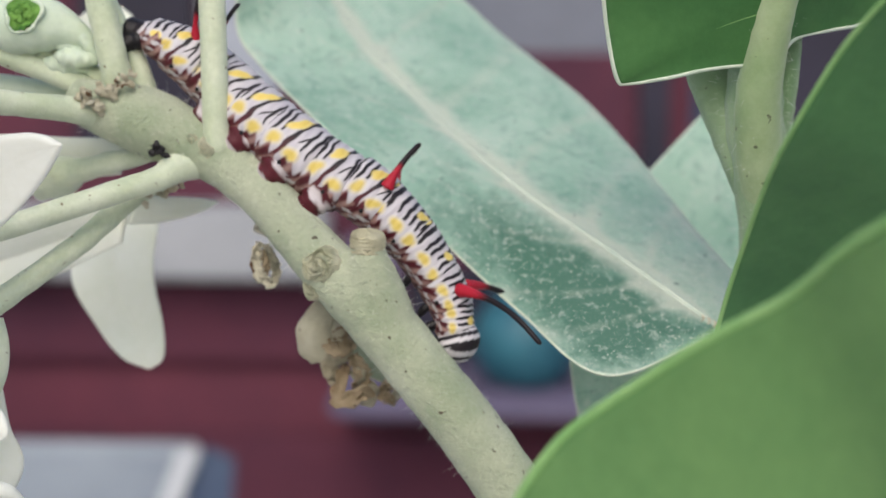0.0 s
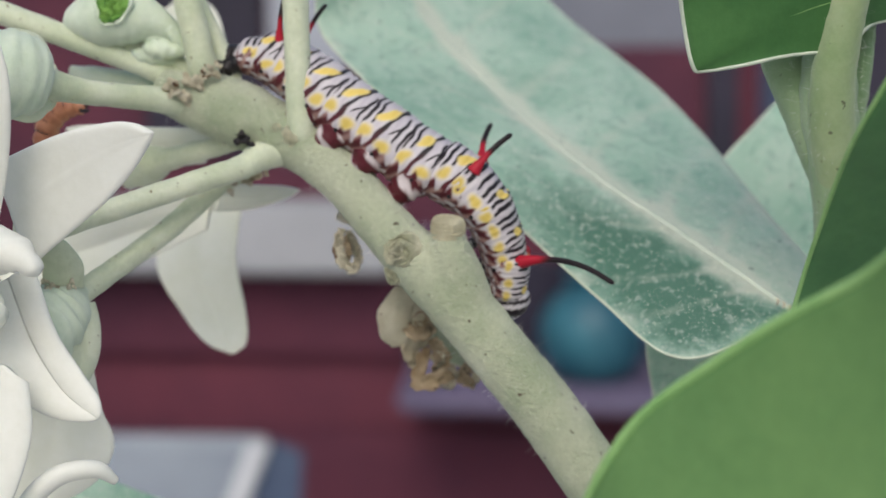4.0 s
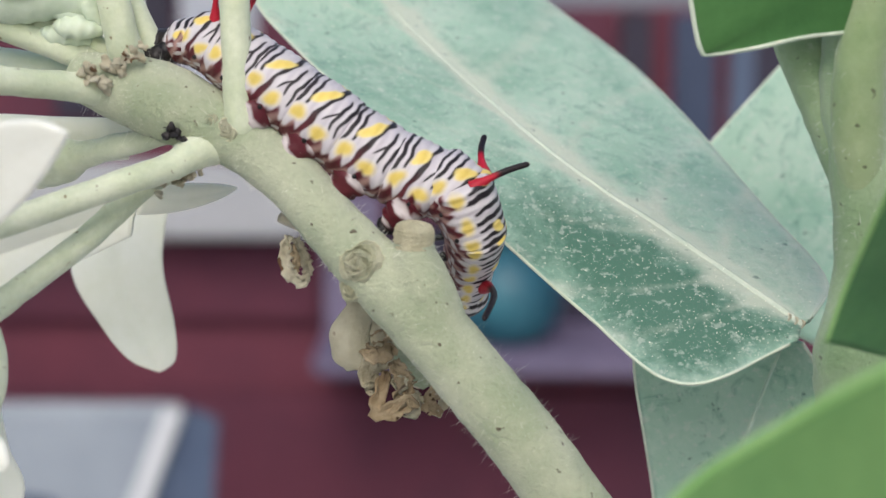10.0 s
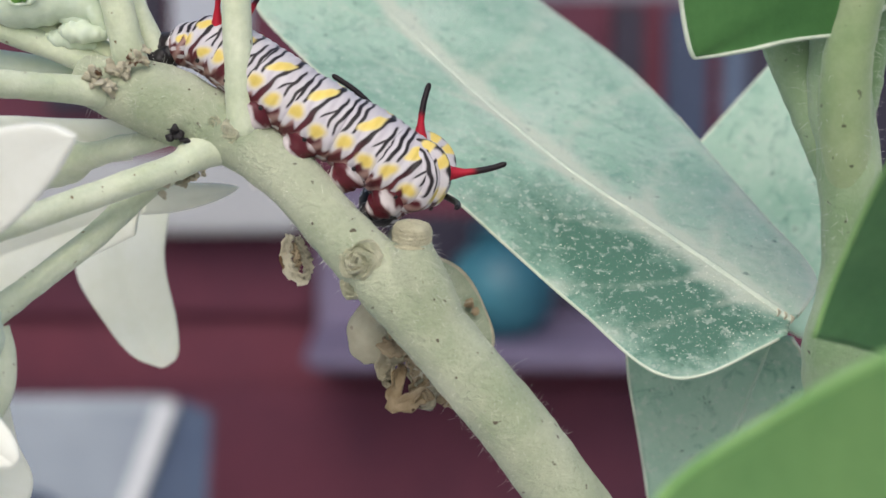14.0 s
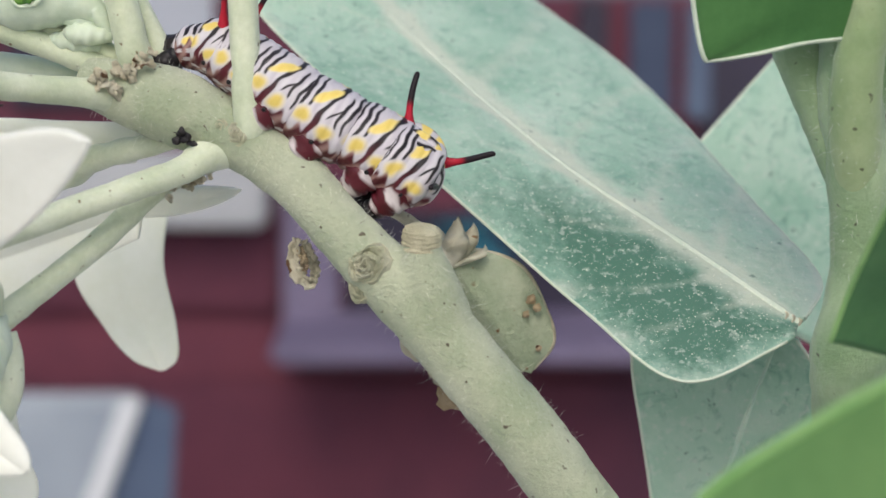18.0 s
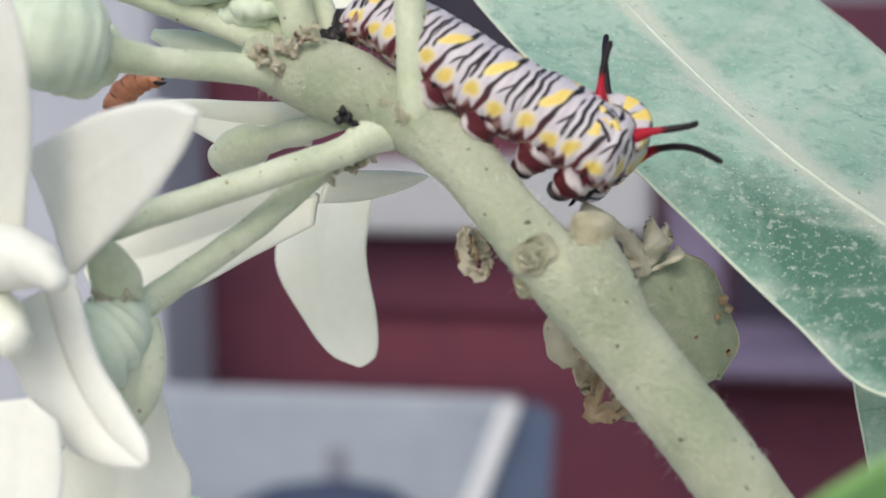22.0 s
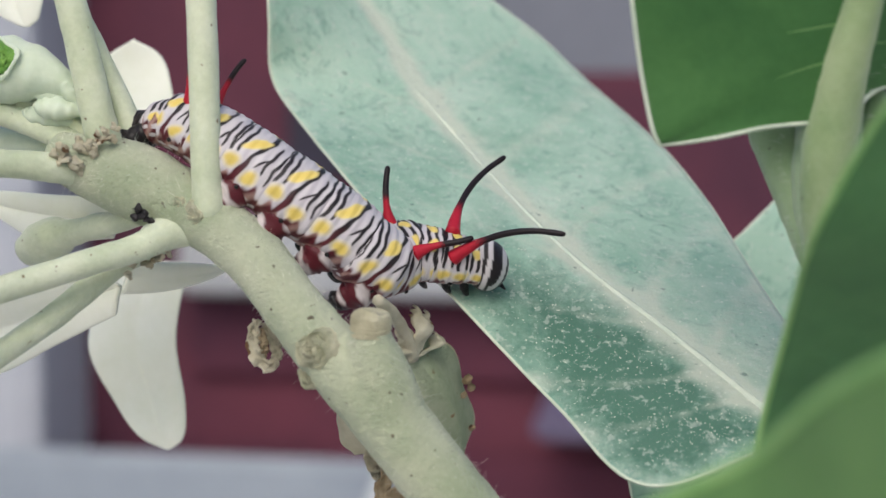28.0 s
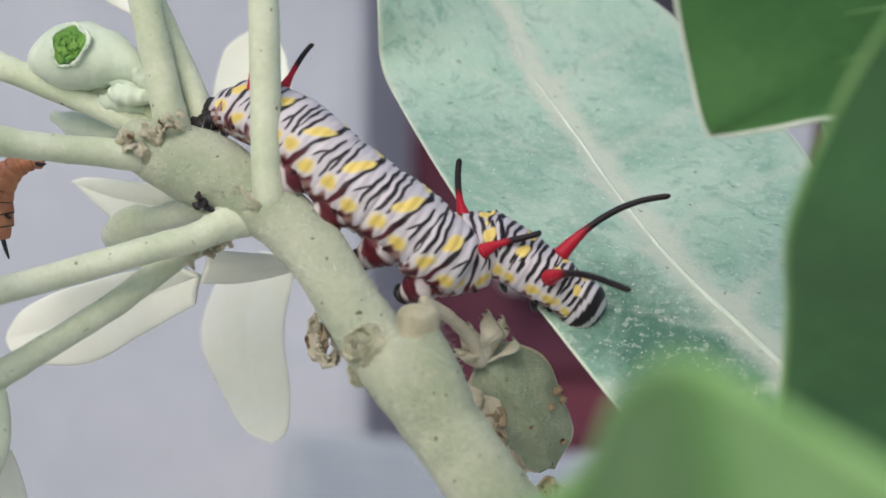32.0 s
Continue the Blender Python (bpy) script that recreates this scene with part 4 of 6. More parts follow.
leaf = new("leaf")
leaf.parent = stalk
leaf["label"] = "long blue-green leaf with a mealy white bloom"
g = blade_grid([(-1.71, 4.40, 3.54), (-1.0, 4.1, 2.61), (-0.56, 3.59, 2.02), (-0.02, 3.15, 1.5), (0.65, 2.3, 0.95), (1.36, 1.47, 0.44), (2.04, 0.87, 0.04), (2.59, 0.40, -0.30), (3.16, -0.1, -0.66)],
               [(-1.95, 2.90, 3.38), (-1.89, 2.85, 2.68), (-1.89, 2.95, 2.13), (-1.57, 2.6, 1.73), (-0.6, 1.45, 0.96), (0.31, 0.7, 0.22), (1.27, 0.0, -0.56), (2.05, -0.75, -1.02), (3.1, -0.25, -0.76)],
               [(-0.81, 5.30, 3.54), (0.43, 5.4, 2.64), (1.04, 5.2, 2.13), (1.93, 4.12, 1.46), (2.45, 3.2, 0.93), (2.77, 2.35, 0.55), (3.12, 1.35, 0.10), (3.49, 0.60, -0.38), (3.24, -0.05, -0.62)],
               n=110, m=34, cup=0.05, wave=0.006)
rub = np.zeros(g.shape[:2])
for i in range(rub.shape[0]):
    for j in range(rub.shape[1]):
        s, k = j / 34 - 1, i / 110
        rub[i, j] = max(0, 1 - abs(s + 0.52) * 1.55) * max(0, 1 - max(0, abs(k - 0.80) - 0.06) * 5.0) * 1.15 + 0.15 * (s < 0)
VEINS = [(0.30, 1), (0.34, -1), (0.45, 1), (0.50, -1), (0.60, 1), (0.62, -1), (0.74, 1), (0.76, -1), (0.86, 1), (0.88, -1), (0.95, -1)]
ii, jj = np.meshgrid(np.arange(g.shape[0]), np.arange(g.shape[1]), indexing="ij")
ss = jj / 34 - 1
mealy = 1.05 * np.exp(-(ss / (0.08 + 0.03 * np.sin(ii * 0.35) ** 2 + 0.13 * (ii / 110) ** 4)) ** 2) + 0.30 * np.exp(-((np.abs(ss) - 0.97) / 0.06) ** 2) + (0.16 + 0.40 * np.clip((ii / 110 - 0.62) / 0.25, 0, 1)) * (ss > 0)
for s0, side in VEINS:
    f = np.clip(side * ss, 0, 1)
    off = ii - (s0 * 110 - 110 * 0.13 * f ** 0.8 * 1.3)
    mealy += 0.5 * np.exp(-(off / 1.3) ** 2) * (side * ss > 0) * (1 - 0.5 * f)
blade_mesh("blade", g, 0.03, BLOOM, leaf, "", rub, mealy)
margin("margin", g, VEIN, leaf, 0.017)
ribs(g, RIB, leaf, 0.048, VEINS, off=-0.007, lateral_r=0.32, sweep=0.13, soft_mat=VEIN_SOFT)
for x, y, z, r in ((0.69, 2.22, 0.8, 0.025), (3.16, 1.06, -0.16, 0.034), (3.2, 1.0, -0.2, 0.02)):
    tube("dark_speck", [(x, y, z - r, r * 0.5), (x + r * 0.4, y, z, r), (x, y, z + r, r * 0.4)], BLACK, leaf, n=8, sides=9, lumps=0.2)
for k in range(3):
    tube("stained_joint", [(3.02 + 0.06 * k, -0.2, -0.53 - 0.03 * k, 0.008), (3.04 + 0.06 * k, -0.2, -0.56 - 0.03 * k, 0.014), (3.02 + 0.06 * k, -0.2, -0.60 - 0.03 * k, 0.007)], DRY, leaf, n=8, sides=8, lumps=0.2, seed=k)
# specks of meal that stand off the leaf
rng = np.random.RandomState(5)
vs, fs = [], []
nn = np.cross(np.gradient(g, axis=0), np.gradient(g, axis=1))
nn /= np.linalg.norm(nn, axis=2)[:, :, None]
if nn[:, :, 1].mean() > 0:
    nn = -nn
for _ in range(11000):
    i, j = rng.randint(20, 108), rng.randint(1, 67)
    if rng.rand() > 0.05 + rub[i, j] ** 1.5:
        continue
    c = g[i, j] + nn[i, j] * 0.017 + rng.randn(3) * 0.02
    r = 0.0025 + 0.0055 * rng.rand() ** 3
    b = len(vs)
    vs += [c + r * np.array(d) for d in ((1.3, 0, 0), (-1.1, 0, 0.3), (0, -0.8, 0), (0, 0.6, 0), (0.2, 0, 1), (0, 0, -1))]
    fs += [(b + p, b + q, b + s) for p, q, s in ((0, 4, 2), (4, 1, 2), (1, 5, 2), (5, 0, 2), (4, 0, 3), (1, 4, 3), (5, 1, 3), (0, 5, 3))]
tagged(mesh_object("meal_specks", place(vs), fs, PETAL, leaf, "white specks of meal", smooth=False), kind="stuff")

# the bright leaf at the top of the stalk
top = new("leaf")
top.parent = stalk
top["label"] = "bright green leaf with pale margin and side veins"
g = blade_grid([(3.36, -1.10, 1.88), (3.40, -1.17, 2.12), (3.48, -1.27, 2.44), (3.59, -1.42, 2.90), (3.70, -1.62, 3.71)],
               [(3.24, -1.10, 1.89), (2.90, -1.10, 1.85), (2.55, -1.10, 1.77), (2.20, -1.12, 1.715), (2.095, -1.15, 1.77), (2.01, -1.25, 2.11), (1.94, -1.40, 2.56), (1.82, -1.70, 3.60)],
               [(3.53, -1.08, 1.93), (3.73, -0.90, 2.13), (4.07, -0.70, 2.21), (4.42, -0.50, 2.27), (4.82, -0.30, 2.49), (5.11, -0.10, 3.12), (5.04, 0.00, 4.07)], n=100, m=24, cup=0.08, wave=0.01)
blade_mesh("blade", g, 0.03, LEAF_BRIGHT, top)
margin("margin", g, VEIN, top, 0.021)
ribs(g, VEIN_GREEN, top, 0.06, [(0.45, -1), (0.62, -1), (0.8, -1), (0.5, 1), (0.7, 1)], off=0.010, lateral_r=0.20, sweep=-0.14)

# the dark leaf that leans towards the viewer
side_leaf = new("leaf")
side_leaf.parent = stalk
side_leaf["label"] = "dark green upright leaf with a pale rim"
L = [(2.85, -2.70, -0.27), (2.94, -3.00, 0.29), (3.03, -3.50, 0.84), (3.12, -4.20, 1.41), (3.37, -4.60, 2.00), (3.66, -5.00, 2.46), (4.01, -5.40, 2.93)]
g = blade_grid([(x + 0.75 + 0.12 * k, y + 0.35, z - 0.25) for k, (x, y, z) in enumerate(L)], L, [(x + 1.7 + 0.3 * k, y + 0.2, z - 0.6) for k, (x, y, z) in enumerate(L)], n=60, m=20, cup=0.1, wave=0.01)
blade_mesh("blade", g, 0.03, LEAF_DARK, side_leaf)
margin("margin", g, VEIN_GREEN, side_leaf, 0.02, ("l",))
ribs(g, LEAF_FRONT, side_leaf, 0.035, [(0.3, -1), (0.5, -1), (0.7, -1)], off=0.008, lateral_r=0.35, sweep=-0.1)

# the near leaf, out of focus
front = new("leaf")
front.parent = stalk
front["label"] = "near bright green leaf with a yellow-green rim"
L = [(1.04, -5.70, -1.18), (1.22, -5.90, -0.74), (1.47, -6.00, -0.37), (1.88, -6.20, -0.01), (2.30, -6.50, 0.35), (2.73, -6.90, 0.69), (3.0, -7.5, 1.1), (3.35, -8.1, 1.38), (3.75, -8.2, 1.22), (4.4, -8.3, 0.9), (5.2, -8.2, 0.4)]
g = blade_grid([(x + 0.45, y - 0.55, z - 1.3) for x, y, z in L], L, [(x + 0.7, y - 0.9, z - 3.0) for x, y, z in L], n=80, m=16, cup=0.08, wave=0.0)
blade_mesh("blade", g, 0.035, LEAF_FRONT, front)
margin("margin", g, VEIN_GREEN, front, 0.035, ("l",))

# the leaves behind the stalk
rear = new("leaf")
rear.parent = stalk
rear["label"] = "pale blue-green leaf behind the stalk"
g = blade_grid([(3.31, 3.60, -1.23), (3.65, 3.90, -0.54), (3.87, 4.20, 0.29), (4.03, 4.50, 1.14), (4.20, 4.80, 1.88)], [(2.39, 3.60, -0.38), (2.60, 3.90, 0.20), (2.95, 4.20, 0.55), (3.47, 4.50, 1.07), (4.14, 4.80, 1.75)],
               [(4.24, 3.60, -1.73), (4.58, 3.90, -0.79), (4.68, 4.20, 0.17), (4.60, 4.50, 1.14), (4.29, 4.80, 1.88)], n=40, m=14, cup=0.06)
blade_mesh("blade", g, 0.03, BLOOM, rear)
margin("margin", g, VEIN, rear, 0.018)
low = new("leaf")
low.parent = stalk
low["label"] = "pale blue-green leaf hanging below"
g = blade_grid([(3.21, 0.90, -0.96), (2.99, 1.05, -1.64), (2.82, 1.20, -2.33), (2.75, 1.35, -3.04), (2.75, 1.50, -4.17)], [(1.81, 1.00, -0.98), (1.85, 1.10, -1.43), (1.96, 1.25, -2.01), (2.07, 1.40, -2.62), (2.30, 1.50, -4.17)],
               [(3.32, 0.70, -0.98), (3.62, 0.80, -1.47), (3.67, 0.95, -2.04), (3.56, 1.10, -2.85), (3.15, 1.30, -4.10)], n=40, m=14, cup=0.06)
blade_mesh("blade", g, 0.03, BLOOM, low)
margin("margin", g, VEIN, low, 0.018)
ribs(g, VEIN_SOFT, low, 0.04, [(0.3, -1), (0.5, -1), (0.45, 1)], off=0.008, lateral_r=0.3, sweep=-0.1)

def fuzz(name, axis, count, parent, mat, seed, length=0.045):
    """Short cottony hairs that stand off a stem."""
    c = spline(axis, 120)
    d = np.gradient(c[:, :3], axis=0)
    d /= np.linalg.norm(d, axis=1)[:, None]
    rng = np.random.RandomState(seed)
    vs, fs = [], []
    for _ in range(count):
        i = rng.randint(2, 118)
        a = np.cross(d[i], rng.randn(3))
        a /= np.linalg.norm(a)
        root = c[i, :3] + a * c[i, 3] * 0.97 + d[i] * rng.randn() * 0.03
        ln = length * (0.4 + rng.rand() ** 2 * 1.6)
        tip = root + (a + rng.randn(3) * 0.55) * ln
        w = np.cross(a, d[i]) * 0.0016
        b = len(vs)
        vs += [root - w, root + w, root + d[i] * 0.0022, tip]
        fs += [(b, b + 1, b + 3), (b + 1, b + 2, b + 3), (b + 2, b, b + 3)]
    tagged(mesh_object(name, place(vs), fs, mat, parent, "short white cottony hairs"), kind="stuff")


fuzz("fuzz", STEM_AXIS[:11], 2600, branch, PETAL, 81)
fuzz("fuzz", STUB_AXIS, 400, branch, PETAL, 82)
fuzz("fuzz", [(3.59, -0.30, -1.32) + (0.33,), (3.60, -0.50, -0.12) + (0.27,), (3.37, -0.75, 1.41) + (0.33,), (3.43, -0.90, 2.57) + (0.32,)], 900, stalk, PETAL, 83)
keep_place(branch)
keep_place(stalk)


# ---- the caterpillar ----
WHITE_, LILAC_, BLACK_, MAROON_, YELLOW_, RED_ = (np.array(c) for c in ((0.54, 0.505, 0.52), (0.41, 0.36, 0.42), (0.010, 0.006, 0.008), (0.075, 0.008, 0.014), (0.72, 0.53, 0.12), (0.36, 0.010, 0.026)))


def blend(a, b, f):
    f = np.clip(f, 0, 1)[..., None]
    return a * (1 - f) + b * f


def soft(x, edge):
    """1 inside (x < 0), 0 outside, over a narrow edge."""
    return np.clip(0.5 - x / (2 * edge), 0, 1)


def markings(u, phi, kind, seed):
    """The colour at u along a segment (tail -0.5 to head 0.5) and phi round it (0 at the back, degrees)."""
    rng = np.random.RandomState(seed)
    j = lambda s: s * (rng.rand() - 0.5)
    a = np.abs(phi)
    side = np.where(phi > 0, 1.0, -1.0)
    u = u + 0.012 * np.sin(phi * 0.11 + seed) + 0.008 * np.sin(phi * 0.23 + 2 * seed)
    c = np.broadcast_to(WHITE_, u.shape + (3,)).copy()
    c = blend(c, LILAC_, 0.22 + 0.16 * np.sin(u * 19 + seed + a * 0.05) + 0.12 * np.sin(u * 37 - a * 0.11))
    tip = (np.abs(u) > 0.56) & (seed < 11)
    plain = c.copy()
    for s in (0.585, 0.645):
        plain = blend(plain, BLACK_, soft(np.abs(np.abs(u) - s) - 0.014, 0.006) * soft(a - 84 - 10 * math.sin(seed + s * 50), 4))
    plain = blend(plain, MAROON_, soft(108 - a, 5))
    u = (u + 0.5) % 1.0 - 0.5
    wig = lambda p, q: 0.010 * np.sin(p * 0.075 + q)
    near = lambda x: (x + 0.5) % 1.0 - 0.5
    sd = np.where(phi > 0, 0.4, 0.0)

    def stroke(c, s, p0, p1, w, lean=-0.0006, tone=BLACK_):
        f = np.clip((a - p0) / (p1 - p0), 0, 1)
        d = np.abs(near(u - s - lean * (a - 30) - wig(a, s * 40 + seed + sd)))
        wide = w * (0.50 + 0.60 * np.sin(f * 2.7 + 0.3))
        return blend(c, tone, soft(d - wide, 0.010) * soft(p0 - a, 3) * soft(a - p1, 3))

    band = None
    round_about = a
    if kind == "abdomen":
        a = a - 12 * (1 - np.clip((a - 40) / 60, 0, 1))
    if kind == "abdomen":
        # a forked stroke before the last band, three long ones, then the spot with its broad band
        c = stroke(c, 0.300 + j(0.02), 0, 70 + j(8), 0.030)
        c = stroke(c, 0.285 + j(0.01), 30, 58 + j(8), 0.024, -0.0060)
        c = stroke(c, 0.450 + j(0.02), -20, 78 + j(8), 0.032)
        c = stroke(c, -0.410 + j(0.02), -20, 82 + j(8), 0.036)
        c = stroke(c, -0.270 + j(0.02), -20, 64 + j(10), 0.031)
        spots = [(-0.085 + j(0.02), 20 + j(5), 0.125, 19.0 + j(4), -0.0065), (0.150 + j(0.04), 82 + j(5), 0.150, 13.5, -0.0030), (-0.330 + j(0.04), 72 + j(5), 0.135, 15.0, -0.002)]
        d = np.abs(near(u - 0.050 + 0.0027 * (a - 25) - wig(a, seed)))
        band = (blend(BLACK_ + 0 * c, MAROON_, (a - 45) / 45), soft(d - (0.046 + 0.012 * np.sin(a * 0.09 + seed) + 0.010 * np.clip((a - 45) / 50, 0, 1)), 0.013) * soft(a - 126, 5))
    elif kind == "front":
        for k, s in enumerate((-0.38, -0.19, 0.0, 0.17, 0.36)):
            c = stroke(c, s + j(0.03), -9, 70 + 14 * math.sin(k * 2.1 + seed), 0.046 if k != 4 else 0.060, 0.0004)
        spots = [(0.09, 23, 0.13, 13, -0.002), (-0.20 + j(0.05), 80, 0.17, 12, 0), (0.24 + j(0.05), 83, 0.16, 12, 0)]
    else:
        c = stroke(c, -0.42, -9, 62, 0.10)
        c = stroke(c, -0.12, -9, 60, 0.06)
        c = stroke(c, 0.12, -9, 62, 0.05)
        c = stroke(c, 0.40, -9, 58, 0.05)
        spots = [(0.0, 66, 0.17, 13, 0), (0.32, 78, 0.16, 13, 0)] if seed > 3 else [(0.25, 62, 0.18, 15, 0)]
    shapes = []
    for s, p, ru, rp, lean in spots:
        du = near(u - s - lean * (a - p))
        ang = np.arctan2((a - p) / rp, du / ru)
        d = np.sqrt((du / ru) ** 2 + ((a - p) / rp) ** 2) + 0.11 * np.sin(2 * ang + seed + s * 9) + 0.07 * np.sin(3 * ang + 2 * seed + s * 20)
        c = blend(c, WHITE_, soft(d - 1.36, 0.14) * (p > 60))
        shapes.append(d)
    if band is not None:
        c = blend(c, *band)
    for n, d in enumerate(shapes):
        tone = YELLOW_ * (0.92 + 0.14 * rng.rand()) * (1.0 if n == 0 else 0.86)
        c = blend(c, blend(tone + 0 * c, np.array((0.72, 0.62, 0.30)), (d - 0.40) * 0.7), soft(d - 1, 0.16 if n == 0 else 0.36))
    # the maroon flank and the under side
    a = round_about
    edge = (100 if kind != "tail" else 70) + 8 * np.sin(u * 13 + seed) + 5 * np.sin(u * 31 + seed)
    low = soft(edge - a, 4)
    under = blend(np.broadcast_to(MAROON_, c.shape), np.array((0.40, 0.25, 0.22)), 0.5 + 0.5 * np.sin(u * 17 + a * 0.13 + seed) - 0.25)
    for pu, pa, ru, rp in ((0.14, 121, 0.15, 5.5), (-0.22, 126, 0.11, 5), (0.40, 130, 0.10, 6), (-0.05, 134, 0.09, 4)) if kind != "tail" else ((0.1, 86, 0.13, 6), (-0.25, 90, 0.10, 5), (0.38, 84, 0.10, 6), (-0.05, 108, 0.12, 6)):
        under = blend(under, WHITE_ * 0.9, soft(np.sqrt(((u - pu + 0.01 * (a - pa)) / ru) ** 2 + ((a - pa) / rp) ** 2) - 1 + 0.2 * np.sin(a * 0.9 + seed), 0.2))
    c = blend(c, under, low)
    if seed == 3:
        c = blend(c, BLACK_, soft(u + 0.10, 0.05))
        plain = blend(plain, BLACK_, soft(u, 0.02))
    return np.where(tip[..., None], plain, c)


def marked(ob, colours):
    at = ob.data.color_attributes.new("marking", "FLOAT_COLOR", "POINT")
    at.data.foreach_set("color", np.concatenate([colours, np.ones((len(colours), 1))], 1).astype(np.float32).ravel())


def ring_mesh(name, length, r0, r1, r2, kind, seed, parent, nu=110, nv=180, over=0.70):
    """A ring of the body along x (head end +x), back up +z; r0, r1, r2: radius behind, in the middle, before."""
    # the front rings slide into the ones behind them: long behind, short before
    rear, fore = (0.95 if seed >= 12 else 0.70 if seed == 11 else 0.52 if seed < 5 else 0.46 if seed == 5 else over), (0.60 if seed >= 12 else 0.50 if seed >= 10 else over)
    us = np.linspace(-rear, fore, nu)
    verts, cols = np.zeros((nu, nv, 3)), np.zeros((nu, nv, 3))
    ph = np.linspace(-180, 180, nv, endpoint=False)
    for i, u in enumerate(us):
        f = np.clip(u, -0.5, 0.5)
        end = fore if u > 0 else rear
        knee = 0.26 if seed < 6 and u < 0 else 0.44 if end == over else (0.26 if u > 0 else end - 0.14)
        r = r1 + (r2 - r1) * 2 * f if f > 0 else r1 + (r1 - r0) * 2 * f
        r = r * (1 - (0.05 if seed < 10 else 0.02) * min(1, abs(2 * u)) ** 3) * (1 + 0.010 * math.cos(u * 38 + seed)) * math.sqrt(max(0.02, 1 - (max(0, abs(u) - knee) / (end - knee + 0.002)) ** 2.4))
        a = np.radians(ph)
        # flatter below, fleshy fold along the flank
        rr = r * (1 - 0.08 * np.clip(-np.cos(a), 0, 1) + 0.03 * np.exp(-((np.abs(ph) - 100) / 14) ** 2))
        verts[i] = np.stack([np.full(nv, u * length), rr * np.sin(a), rr * np.cos(a)], 1)
        cols[i] = markings(np.full(nv, u), ph, kind, seed)
    faces = [(i * nv + k, i * nv + (k + 1) % nv, (i + 1) * nv + (k + 1) % nv, (i + 1) * nv + k) for i in range(nu - 1) for k in range(nv)]
    v = verts.reshape(-1, 3)
    faces += [tuple(range(nv))[::-1], tuple((nu - 1) * nv + k for k in range(nv))]
    ob = mesh_object(name, v * CM, faces, LARVA, parent)
    marked(ob, cols.reshape(-1, 3))
    return ob


def limb(name, pts, mat, parent, label="", n=14, sides=12, lumps=0.05, seed=0):
    """A leg or other limb on a ring, in the ring's own space, centimetres."""
    v, f = tube_data(pts, n=n, sides=sides, lumps=lumps, seed=seed)
    return mesh_object(name, v * CM, f, mat, parent, label)


def filament(name, length, r, bend, parent, red=0.38, seed=0):
    """A fleshy filament along +z: red at the base, black and bent towards the tip."""
    pts = []
    for k in range(7):
        f = k / 6
        pts.append((bend * length * f ** 2.2, 0.02 * math.sin(4 * f + seed), length * (f - abs(bend) * 0.25 * f ** 3), r * (1.15 - 0.30 * f) * (2.1 - 1.1 * min(1, f * 3.2))))
    pts.append((pts[-1][0] + bend * 0.05, 0, pts[-1][2] + 0.014, r * 0.45))
    n, sides = 48, 14
    v, f = tube_data(pts, n=n, sides=sides, lumps=0.03, seed=seed)
    ob = mesh_object(name, v * CM, f, FILAMENT, parent)
    s = np.concatenate([np.repeat(np.linspace(0, 1, n), sides), [0.0, 1.0]])
    wob = 0.03 * np.sin(np.arange(len(s)) * 2.4)
    marked(ob, blend(np.broadcast_to(RED_, (len(s), 3)), BLACK_, soft(red + wob - s, 0.05)))
    return ob


larva = group_root("caterpillar", "white, black and yellow banded caterpillar with red-based black filaments", "caterpillar", at=(0, 0, 0))
